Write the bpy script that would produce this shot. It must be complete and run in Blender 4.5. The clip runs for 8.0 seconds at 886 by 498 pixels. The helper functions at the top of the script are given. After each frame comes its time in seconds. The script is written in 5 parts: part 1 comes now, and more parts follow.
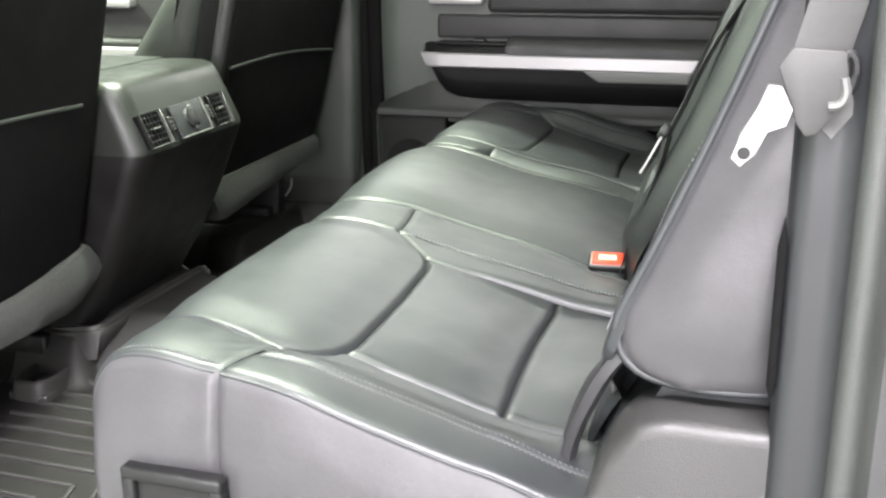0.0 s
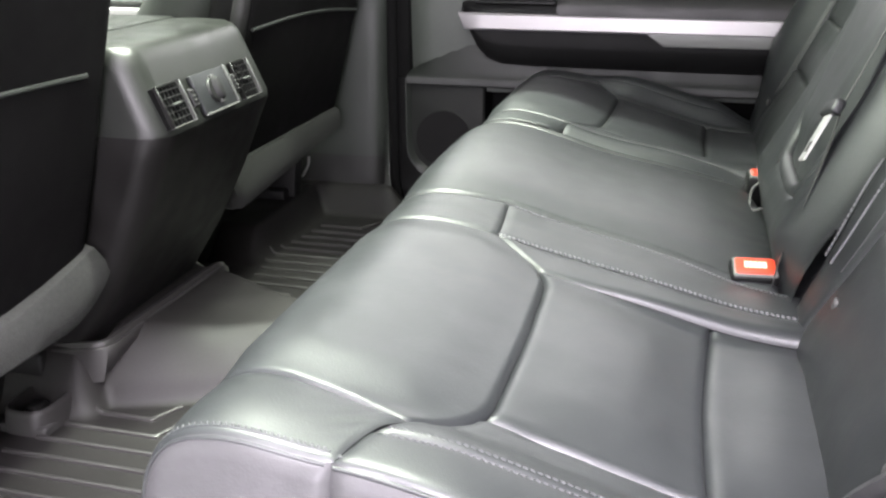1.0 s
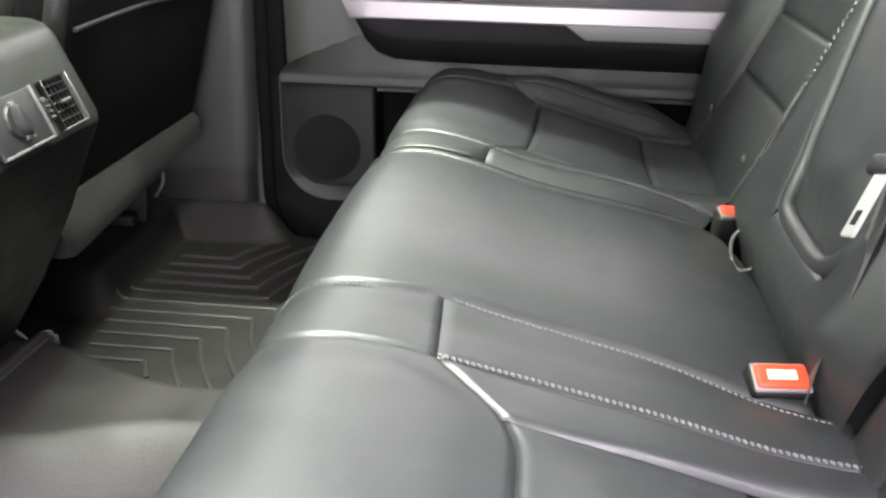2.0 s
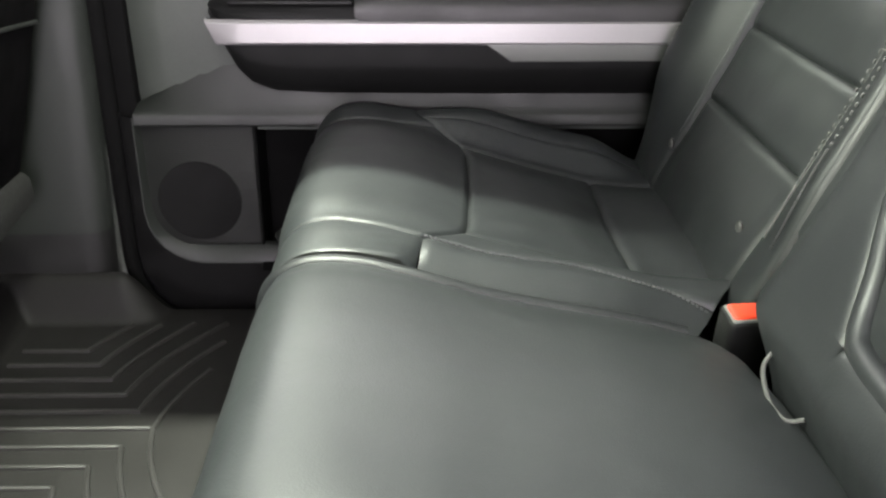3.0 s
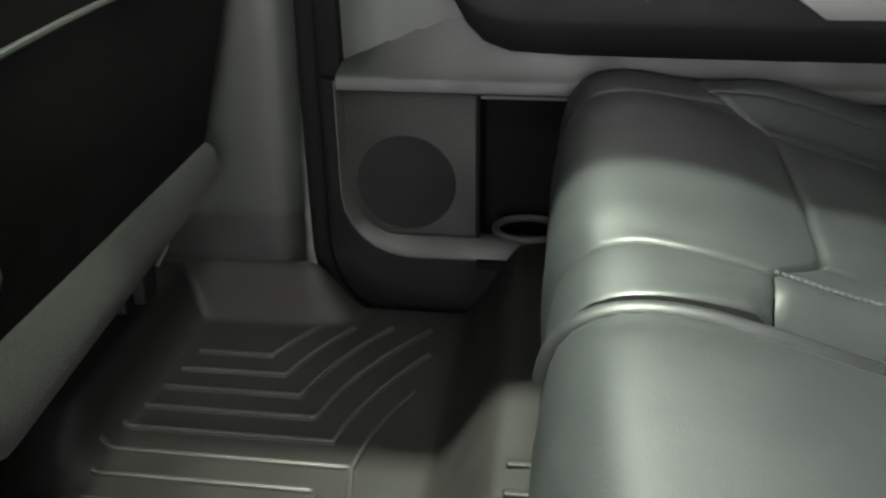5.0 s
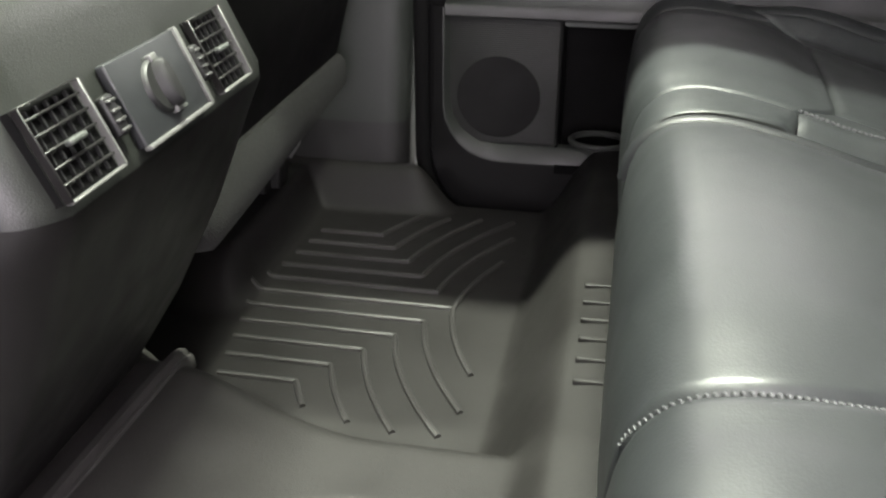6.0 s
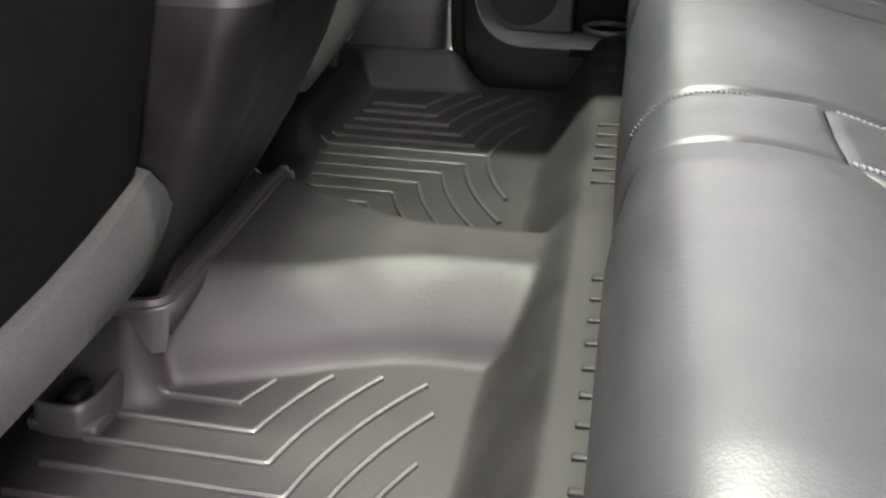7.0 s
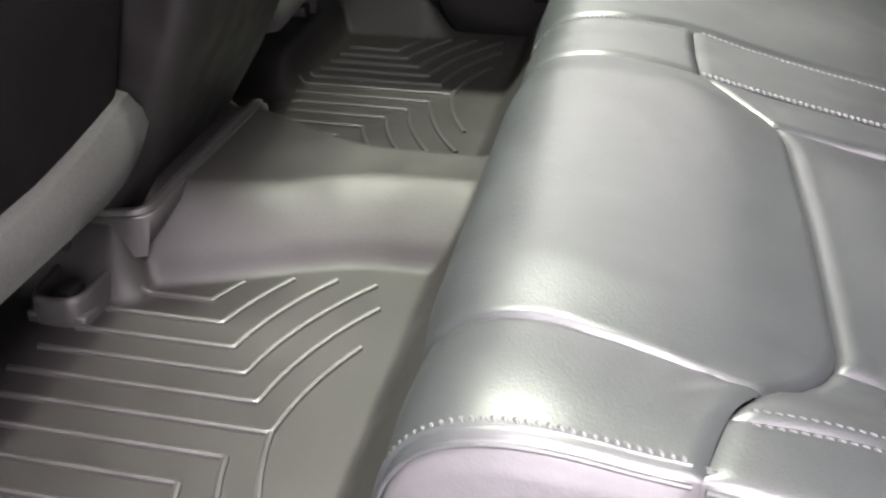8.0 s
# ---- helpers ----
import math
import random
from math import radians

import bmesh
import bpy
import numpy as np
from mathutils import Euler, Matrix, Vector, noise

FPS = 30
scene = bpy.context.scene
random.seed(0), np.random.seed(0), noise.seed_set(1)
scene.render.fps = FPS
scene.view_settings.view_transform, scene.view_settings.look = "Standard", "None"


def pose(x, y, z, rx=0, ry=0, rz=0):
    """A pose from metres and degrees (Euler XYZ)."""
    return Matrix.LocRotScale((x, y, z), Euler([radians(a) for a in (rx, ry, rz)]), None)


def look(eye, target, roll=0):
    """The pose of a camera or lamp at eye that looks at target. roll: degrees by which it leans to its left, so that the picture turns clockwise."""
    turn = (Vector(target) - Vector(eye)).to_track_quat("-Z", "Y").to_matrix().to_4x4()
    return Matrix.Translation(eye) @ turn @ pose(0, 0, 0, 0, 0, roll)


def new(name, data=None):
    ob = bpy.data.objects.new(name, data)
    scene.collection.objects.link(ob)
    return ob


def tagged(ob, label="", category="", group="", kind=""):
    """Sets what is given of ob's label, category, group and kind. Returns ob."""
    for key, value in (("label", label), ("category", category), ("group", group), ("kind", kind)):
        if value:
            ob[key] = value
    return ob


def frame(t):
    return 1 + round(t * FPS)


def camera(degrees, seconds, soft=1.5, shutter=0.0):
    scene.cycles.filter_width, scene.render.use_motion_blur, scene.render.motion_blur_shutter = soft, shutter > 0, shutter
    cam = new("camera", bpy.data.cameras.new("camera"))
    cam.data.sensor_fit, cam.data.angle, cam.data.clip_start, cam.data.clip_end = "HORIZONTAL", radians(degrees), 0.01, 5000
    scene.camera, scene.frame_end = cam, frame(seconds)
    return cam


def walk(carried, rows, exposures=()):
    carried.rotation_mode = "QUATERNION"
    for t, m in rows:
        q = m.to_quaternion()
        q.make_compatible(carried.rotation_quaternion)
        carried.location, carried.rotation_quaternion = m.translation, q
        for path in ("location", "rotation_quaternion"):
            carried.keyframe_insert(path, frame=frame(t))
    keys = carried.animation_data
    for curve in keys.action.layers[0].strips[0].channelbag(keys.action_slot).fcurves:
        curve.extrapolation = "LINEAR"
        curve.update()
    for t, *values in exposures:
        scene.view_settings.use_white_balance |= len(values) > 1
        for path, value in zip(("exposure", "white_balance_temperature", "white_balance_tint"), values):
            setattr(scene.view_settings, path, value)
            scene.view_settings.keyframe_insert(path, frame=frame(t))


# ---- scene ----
cam = camera(51.1, 8.0, soft=2.4)
PATH = [
    (0, (0.221, -0.194, 0.738), (-0.325, 1.626, 0.112), -0.4),
    (0.5, (0.076, -0.104, 0.715), (-0.466, 1.709, 0.067), -0.6),
    (1, (-0.001, 0.018, 0.699), (-0.484, 1.831, 0.006), -0.2),
    (1.5, (-0.063, 0.201, 0.694), (-0.418, 2.031, -0.032), 0.7),
    (2, (-0.118, 0.347, 0.705), (-0.325, 2.184, -0.058), 1.1),
    (2.2, (-0.144, 0.415, 0.715), (-0.282, 2.252, -0.062), 1.1),
    (3.3, (-0.202, 0.793, 0.743), (-0.129, 2.602, -0.108), -0.1),
    (3.5, (-0.211, 0.868, 0.73), (-0.137, 2.674, -0.128), -0.4),
    (4, (-0.264, 1.036, 0.696), (-0.253, 2.826, -0.197), -0.8),
    (4.5, (-0.317, 1.046, 0.691), (-0.468, 2.822, -0.215), -1.4),
    (4.7, (-0.326, 1.021, 0.686), (-0.533, 2.788, -0.228), -1.5),
    (5.8, (-0.356, 0.734, 0.633), (-0.685, 2.492, -0.262), 0.3),
    (6, (-0.356, 0.663, 0.636), (-0.704, 2.414, -0.264), 0.0),
    (6.5, (-0.361, 0.479, 0.647), (-0.705, 2.211, -0.292), -0.2),
    (7, (-0.356, 0.336, 0.626), (-0.691, 2.04, -0.365), 0.2),
    (7.5, (-0.326, 0.265, 0.621), (-0.667, 1.939, -0.418), 0.0),
    (8, (-0.25, 0.209, 0.646), (-0.602, 1.867, -0.416), -0.3),
]
EXPOSURES = [(0.0, 0.02, 6500, 5), (0.5, 0.06, 6400, 9), (1.0, 0.02, 6350, 13), (1.5, 0.0, 6400, 13), (2.0, 0.08, 6450, 16), (3.5, 0.06, 6500, 10), (4.7, 0.04, 6550, 6), (6.0, 0.0, 6550, 14), (6.5, 0.03, 6550, 22), (7.5, 0.04, 6600, 18), (8.0, 0.14, 6600, 16)]
walk(cam, [(t, look(eye, target, roll)) for t, eye, target, roll in PATH], EXPOSURES)

# The cabin: x runs to the rear of the vehicle, y across it, z up; z = 0 is the top of the floor liner.
YC = 1.244

# ---- world and light ----
world = bpy.data.worlds.new("garage_air")
scene.world = world
world.use_nodes = True
world.node_tree.nodes["Background"].inputs[0].default_value = (0.86, 0.93, 1.0, 1)
world.node_tree.nodes["Background"].inputs[1].default_value = 0.02


def area(name, at, target, sx, sy, watts, colour):
    data = bpy.data.lights.new(name, "AREA")
    data.shape, data.size, data.size_y, data.energy, data.color = "RECTANGLE", sx, sy, watts, colour
    ob = new(name, data)
    ob.matrix_world = look(at, target)
    return ob


# unseen lamps added to light the cab: ceiling tubes, a panel, two side fills
LILAC, GREENISH = (1.0, 0.925, 1.0), (0.955, 1.0, 0.90)
tube_over = area("added_tube_lamp", (-0.50, 1.405, 2.96), (-0.50, 1.405, 0), 1.0, 0.06, 1230, GREENISH)
tube_near = area("added_tube_lamp", (0.35, -1.25, 2.96), (0.1, 0.4, 0.6), 1.9, 0.8, 720, LILAC)
panel_far = area("added_panel_lamp", (-1.7, 3.9, 2.9), (-0.2, 1.8, 0.5), 2.8, 1.0, 380, GREENISH)
tube_front = area("added_tube_lamp", (-3.4, 0.9, 2.96), (0.1, 1.6, 0.5), 0.9, 0.7, 1500, GREENISH)
tube_mid = area("added_tube_lamp", (-1.9, 0.6, 2.96), (-0.6, 1.4, 0.8), 0.12, 1.3, 70, GREENISH)
tube_rear = area("added_tube_lamp", (0.15, 0.75, 2.96), (-0.4, 1.6, 0.2), 0.12, 1.0, 230, GREENISH)
door_day = area("near_side_fill", (0.2, -3.3, 1.0), (0.1, 1.0, 0.6), 2.4, 2.6, 340, LILAC)
window_day = area("far_side_fill", (-0.3, 5.38, 1.85), (-0.3, 1.0, 0.6), 3.7, 1.8, 410, (1.0, 0.945, 1.0))


# ---- materials ----
def material(name, colour, rough=0.5, metal=0.0, grain=0.0, grain_size=0.001, cloud=0.12, cloud_size=0.05, bump2=0.0,
             bump2_size=0.02, spec=0.5, coat=0.0, rough_var=0.08, weave=False):
    """A surface with fine grain, soft patches of wear and a slight unevenness, all at metre scale."""
    m = bpy.data.materials.new(name)
    m.use_nodes = True
    nt = m.node_tree
    b = nt.nodes["Principled BSDF"]
    b.inputs["Metallic"].default_value = metal
    b.inputs["Specular IOR Level"].default_value = spec
    b.inputs["Coat Weight"].default_value = coat
    co = nt.nodes.new("ShaderNodeTexCoord")
    cl = nt.nodes.new("ShaderNodeTexNoise")
    cl.inputs["Scale"].default_value, cl.inputs["Detail"].default_value = 1 / cloud_size, 5
    nt.links.new(co.outputs["Object"], cl.inputs["Vector"])
    fi = nt.nodes.new("ShaderNodeTexNoise")
    fi.inputs["Scale"].default_value, fi.inputs["Detail"].default_value = 1 / (grain_size * 3), 3
    nt.links.new(co.outputs["Object"], fi.inputs["Vector"])
    add = nt.nodes.new("ShaderNodeMath")
    add.operation = "MULTIPLY_ADD"
    add.inputs[1].default_value = 0.5
    nt.links.new(fi.outputs["Fac"], add.inputs[0])
    half = nt.nodes.new("ShaderNodeMath")
    half.operation = "MULTIPLY"
    half.inputs[1].default_value = 0.5
    nt.links.new(cl.outputs["Fac"], half.inputs[0])
    nt.links.new(half.outputs[0], add.inputs[2])
    ramp = nt.nodes.new("ShaderNodeMapRange")
    ramp.inputs["From Min"].default_value, ramp.inputs["From Max"].default_value = 0.3, 0.7
    ramp.inputs["To Min"].default_value, ramp.inputs["To Max"].default_value = 1 - cloud, 1 + cloud
    nt.links.new(add.outputs[0], ramp.inputs["Value"])
    mul = nt.nodes.new("ShaderNodeVectorMath")
    mul.operation = "SCALE"
    mul.inputs[0].default_value = colour
    nt.links.new(ramp.outputs[0], mul.inputs["Scale"])
    nt.links.new(mul.outputs[0], b.inputs["Base Color"])
    rr = nt.nodes.new("ShaderNodeMapRange")
    rr.inputs["From Min"].default_value, rr.inputs["From Max"].default_value = 0.3, 0.7
    rr.inputs["To Min"].default_value, rr.inputs["To Max"].default_value = rough - rough_var, rough + rough_var
    nt.links.new(cl.outputs["Fac"], rr.inputs["Value"])
    nt.links.new(rr.outputs[0], b.inputs["Roughness"])
    if grain > 0:
        if weave:
            tex = nt.nodes.new("ShaderNodeTexMagic")
            tex.turbulence_depth = 1
            tex.inputs["Scale"].default_value = 1 / grain_size
            out = tex.outputs["Fac"]
        else:
            tex = nt.nodes.new("ShaderNodeTexVoronoi")
            tex.inputs["Scale"].default_value = 1 / grain_size
            out = tex.outputs["Distance"]
        nt.links.new(co.outputs["Object"], tex.inputs["Vector"])
        bp = nt.nodes.new("ShaderNodeBump")
        bp.inputs["Strength"].default_value, bp.inputs["Distance"].default_value = grain, grain_size * 0.35
        nt.links.new(out, bp.inputs["Height"])
        last = bp
        if bump2 > 0:
            n2 = nt.nodes.new("ShaderNodeTexNoise")
            n2.inputs["Scale"].default_value, n2.inputs["Detail"].default_value = 1 / bump2_size, 3
            nt.links.new(co.outputs["Object"], n2.inputs["Vector"])
            b2 = nt.nodes.new("ShaderNodeBump")
            b2.inputs["Strength"].default_value, b2.inputs["Distance"].default_value = bump2, bump2_size * 0.1
            nt.links.new(n2.outputs["Fac"], b2.inputs["Height"])
            nt.links.new(bp.outputs[0], b2.inputs["Normal"])
            last = b2
        nt.links.new(last.outputs[0], b.inputs["Normal"])
    return m


LEATHER = material("black_leather", (0.0185, 0.0203, 0.0214), 0.43, grain=0.16, grain_size=0.0016, bump2=0.12, bump2_size=0.03, cloud=0.08, rough_var=0.04, spec=0.52)
VINYL = material("seat_side_vinyl", (0.038, 0.037, 0.039), 0.40, grain=0.10, grain_size=0.0018, bump2=0.2, bump2_size=0.04)
THREAD = material("grey_thread", (0.052, 0.053, 0.055), 0.65, cloud=0.1)
PALE_THREAD = material("pale_thread", (0.115, 0.117, 0.12), 0.65, cloud=0.1)
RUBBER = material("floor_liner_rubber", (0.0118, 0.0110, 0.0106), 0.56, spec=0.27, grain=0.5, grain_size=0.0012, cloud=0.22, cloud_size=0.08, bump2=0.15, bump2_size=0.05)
# paler liner rubber: rubbed ribs, and edge highlights put into the colour
RIB = material("rubbed_highlit_liner_edges", (0.0215, 0.0203, 0.0198), 0.48, grain=0.3, grain_size=0.0012, cloud=0.2, cloud_size=0.05)
DARK = material("black_plastic", (0.007, 0.007, 0.007), 0.5, spec=0.35, grain=0.4, grain_size=0.0011)
CHARCOAL = material("charcoal_plastic", (0.026, 0.0255, 0.025), 0.48, grain=0.45, grain_size=0.0013)
GREY = material("grey_plastic", (0.036, 0.039, 0.0355), 0.5, grain=0.45, grain_size=0.0013)
PILLAR = material("pillar_grey_plastic", (0.0195, 0.0225, 0.0195), 0.5, grain=0.45, grain_size=0.0013)
FOOT = material("black_grained_plastic", (0.013, 0.0128, 0.0125), 0.5, grain=0.45, grain_size=0.0013)
TRIM = material("pale_grey_trim", (0.17, 0.175, 0.165), 0.45, metal=0.2, cloud=0.03)
# door grey in two copies: lightened for the lit panel, darkened for the ledge
PANEL = material("lit_door_grey", (0.052, 0.059, 0.051), 0.5, grain=0.45, grain_size=0.0013)
LEDGE = material("shaded_door_grey", (0.0125, 0.0146, 0.0125), 0.5, grain=0.45, grain_size=0.0013)
# console plastic darkened for the unlit lower body; CAP is its lit copy
CONSOLE = material("shaded_console_plastic", (0.0060, 0.0055, 0.0054), 0.40, spec=0.34, grain=0.15, grain_size=0.0012)
SEATBACK = material("seat_back_cloth", (0.0044, 0.0039, 0.0043), 0.85, spec=0.16, grain=0.5, grain_size=0.0016, weave=True)
SKIRT = material("grey_carpet", (0.023, 0.0232, 0.022), 0.95, grain=0.9, grain_size=0.0022, cloud=0.3, cloud_size=0.006)
CARPET = material("dark_carpet", (0.02, 0.02, 0.02), 0.95, grain=0.9, grain_size=0.003, cloud=0.3, cloud_size=0.01)
SLATE = material("slate_plastic", (0.011, 0.0118, 0.013), 0.46, grain=0.18, grain_size=0.0012)
SILVER = material("satin_silver_trim", (0.38, 0.37, 0.37), 0.36, metal=0.35, cloud=0.03, rough_var=0.03)
# shade of pocket, slot, vents and seat gap as black; also door seal
GAP_BLACK = material("gap_black", (0.003, 0.003, 0.003), 0.9, spec=0.12)
# same console plastic, lightened where light falls from above
CAP = material("lit_console_plastic", (0.0125, 0.0135, 0.0120), 0.38, grain=0.3, grain_size=0.0012)
DULL_SILVER = material("grey_metal_paint", (0.085, 0.085, 0.082), 0.45, metal=0.2, cloud=0.03)
# steel with the reflected light put into a bright, less metallic colour
SATIN = material("lit_satin_steel", (0.48, 0.48, 0.47), 0.42, metal=0.4, cloud=0.05)
STEEL = material("bright_steel", (0.26, 0.26, 0.255), 0.40, metal=1.0, cloud=0.05)
RED = material("buckle_red", (0.75, 0.055, 0.02), 0.38, cloud=0.05)
BUCKLE_LETTERS = material("buckle_marking", (0.85, 0.62, 0.45), 0.5)
WEB = material("seat_belt_webbing", (0.075, 0.075, 0.073), 0.62, grain=0.7, grain_size=0.0016, weave=True)
WEB_LIGHT = material("pale_belt_webbing", (0.032, 0.032, 0.031), 0.6, grain=0.25, grain_size=0.0016, weave=True)
ARMREST = material("matt_black_plastic", (0.0085, 0.0088, 0.0085), 0.62, spec=0.16, grain=0.4, grain_size=0.0011)
SEAL = material("rubber_seal", (0.012, 0.012, 0.012), 0.45, cloud=0.1)
CLOTH = material("headliner_cloth", (0.42, 0.42, 0.40), 0.9, grain=0.5, grain_size=0.002, weave=True)
BODY = material("body_paint_inside", (0.05, 0.05, 0.05), 0.5)
WALLS = material("garage_wall_paint", (0.55, 0.56, 0.56), 0.8, cloud=0.1, cloud_size=0.6)
CONCRETE = material("garage_concrete", (0.30, 0.30, 0.29), 0.75, cloud=0.25, cloud_size=0.5, grain=0.4, grain_size=0.004)
SPEAKER_CLOTH = material("speaker_cloth", (0.0060, 0.0060, 0.0058), 0.8, spec=0.22)
MESHGREY = material("speaker_mesh", (0.0112, 0.0124, 0.0110), 0.5, spec=0.32, grain=0.9, grain_size=0.0018, weave=True)


def fine_lines(m, pitch, depth):
    """Add fine level grooves to a material's relief, as on a slotted grille."""
    nt = m.node_tree
    b = nt.nodes["Principled BSDF"]
    co = nt.nodes.new("ShaderNodeTexCoord")
    wave = nt.nodes.new("ShaderNodeTexWave")
    wave.bands_direction = "Z"
    wave.inputs["Scale"].default_value = 0.314 / pitch
    nt.links.new(co.outputs["Object"], wave.inputs["Vector"])
    bp = nt.nodes.new("ShaderNodeBump")
    bp.inputs["Strength"].default_value, bp.inputs["Distance"].default_value = 0.8, depth
    nt.links.new(wave.outputs["Fac"], bp.inputs["Height"])
    nt.links.new(bp.outputs[0], b.inputs["Normal"])


fine_lines(MESHGREY, 0.0032, 0.0008)


def tinted_glass():
    m = bpy.data.materials.new("green_tinted_glass")
    m.use_nodes = True
    nt = m.node_tree
    nt.nodes.remove(nt.nodes["Principled BSDF"])
    tr = nt.nodes.new("ShaderNodeBsdfTransparent")
    tr.inputs[0].default_value = (0.685, 0.70, 0.67, 1)
    gl = nt.nodes.new("ShaderNodeBsdfGlossy")
    gl.inputs["Roughness"].default_value = 0.02
    lw = nt.nodes.new("ShaderNodeLayerWeight")
    lw.inputs["Blend"].default_value = 0.5
    edge = nt.nodes.new("ShaderNodeMath")
    edge.operation = "POWER"
    edge.inputs[1].default_value = 4.0
    nt.links.new(lw.outputs["Facing"], edge.inputs[0])
    fr = nt.nodes.new("ShaderNodeMapRange")
    fr.inputs["To Min"].default_value, fr.inputs["To Max"].default_value = 0.04, 0.9
    nt.links.new(edge.outputs[0], fr.inputs["Value"])
    mix = nt.nodes.new("ShaderNodeMixShader")
    nt.links.new(fr.outputs[0], mix.inputs[0])
    nt.links.new(tr.outputs[0], mix.inputs[1])
    nt.links.new(gl.outputs[0], mix.inputs[2])
    nt.links.new(mix.outputs[0], nt.nodes["Material Output"].inputs[0])
    return m


GLASS = tinted_glass()


def glow(name, colour, strength):
    m = bpy.data.materials.new(name)
    m.use_nodes = True
    nt = m.node_tree
    nt.nodes.remove(nt.nodes["Principled BSDF"])
    em = nt.nodes.new("ShaderNodeEmission")
    em.inputs[0].default_value, em.inputs[1].default_value = (*colour, 1), strength
    nt.links.new(em.outputs[0], nt.nodes["Material Output"].inputs[0])
    return m


TUBE_GLOW = glow("tube_glow", (0.92, 1.0, 0.95), 4.0)


# ---- building helpers ----
def thing(name, at, label, category, group="", kind=""):
    ob = new(name)
    ob.empty_display_size = 0.05
    ob.location = at
    return tagged(ob, label, category, group, kind)


def part(name, bm, mat, parent=None, label="", smooth=True):
    """Link a bmesh in world coordinates as one mesh, under a thing or a part."""
    me = bpy.data.meshes.new(name)
    bmesh.ops.recalc_face_normals(bm, faces=bm.faces)
    for f in bm.faces:
        f.smooth = smooth
    bm.to_mesh(me)
    bm.free()
    me.materials.append(mat)
    if smooth:
        me.set_sharp_from_angle(angle=radians(42))
    ob = new(name, me)
    if parent is not None:
        ob.parent = parent
        ob.matrix_parent_inverse = Matrix.Translation(-base_of(parent))
    if label:
        ob["label"] = label
    return ob


def base_of(ob):
    """Where a thing's empty stands; part meshes keep world coordinates."""
    return ob.location.copy() if ob.type == "EMPTY" else Vector((0, 0, 0))


def structure(name, bm, mat, label, smooth=True):
    ob = part(name, bm, mat, None, "", smooth)
    return tagged(ob, label, "", "", "structure")


def blank():
    return bmesh.new()


def box(bm, x0, x1, y0, y1, z0, z1, bevel=0.0, seg=3):
    b = bmesh.new()
    bmesh.ops.create_cube(b, size=1)
    for v in b.verts:
        v.co = Vector((x0 + (v.co.x + 0.5) * (x1 - x0), y0 + (v.co.y + 0.5) * (y1 - y0), z0 + (v.co.z + 0.5) * (z1 - z0)))
    if bevel > 0:
        bmesh.ops.bevel(b, geom=b.edges[:], offset=bevel, segments=seg, profile=0.5, affect="EDGES")
    return merge(bm, b)


def merge(bm, b):
    me = bpy.data.meshes.new("tmp")
    b.to_mesh(me)
    b.free()
    bm.from_mesh(me)
    bpy.data.meshes.remove(me)
    return bm


def moved(bm, m):
    bmesh.ops.transform(bm, matrix=m, verts=bm.verts)
    return bm


def prism(bm, pts, axis, a0, a1, bevel=0.0, seg=3):
    """A polygon given in the two other axes (in the order x, y, z), pushed along the axis from a0 to a1."""
    b = bmesh.new()
    def place(p, a):
        return {"x": (a, p[0], p[1]), "y": (p[0], a, p[1]), "z": (p[0], p[1], a)}[axis]
    lo = [b.verts.new(place(p, a0)) for p in pts]
    hi = [b.verts.new(place(p, a1)) for p in pts]
    n = len(pts)
    b.faces.new(lo)
    b.faces.new(hi[::-1])
    for i in range(n):
        b.faces.new((lo[i], hi[i], hi[(i + 1) % n], lo[(i + 1) % n]))
    if bevel > 0:
        bmesh.ops.bevel(b, geom=b.edges[:], offset=bevel, segments=seg, profile=0.5, affect="EDGES")
    return merge(bm, b)


def sheet(bm, P, close_s=False):
    """Faces over an array of points, n by m by 3."""
    n, m = P.shape[:2]
    vs = [[bm.verts.new(P[i, j]) for j in range(m)] for i in range(n)]
    for i in range(n if close_s else n - 1):
        for j in range(m - 1):
            k = (i + 1) % n
            bm.faces.new((vs[i][j], vs[k][j], vs[k][j + 1], vs[i][j + 1]))
    return vs


def loft(bm, rings, caps=True):
    """A closed skin over rings of equally many points."""
    vs = [[bm.verts.new(p) for p in ring] for ring in rings]
    n = len(rings[0])
    for a, b in zip(vs, vs[1:]):
        for i in range(n):
            bm.faces.new((a[i], a[(i + 1) % n], b[(i + 1) % n], b[i]))
    if caps:
        bm.faces.new(vs[0][::-1])
        bm.faces.new(vs[-1])
    return bm


def spline(pts, n):
    """n points evenly along a smooth curve through pts (any dimension)."""
    p = np.array(pts, float)
    p = np.vstack((2 * p[0] - p[1], p, 2 * p[-1] - p[-2]))
    out = []
    for i in range(1, len(p) - 2):
        t = np.linspace(0, 1, 24, endpoint=False)[:, None]
        a, b, c, d = p[i - 1], p[i], p[i + 1], p[i + 2]
        out.append(0.5 * (2 * b + (c - a) * t + (2 * a - 5 * b + 4 * c - d) * t ** 2 + (3 * b - a - 3 * c + d) * t ** 3))
    out = np.vstack(out + [p[-2][None]])
    return even(out, n)


def even(pts, n):
    p = np.array(pts, float)
    s = np.concatenate(([0], np.cumsum(np.linalg.norm(np.diff(p, axis=0), axis=1))))
    t = np.linspace(0, s[-1], n)
    return np.stack([np.interp(t, s, p[:, k]) for k in range(p.shape[1])], 1)


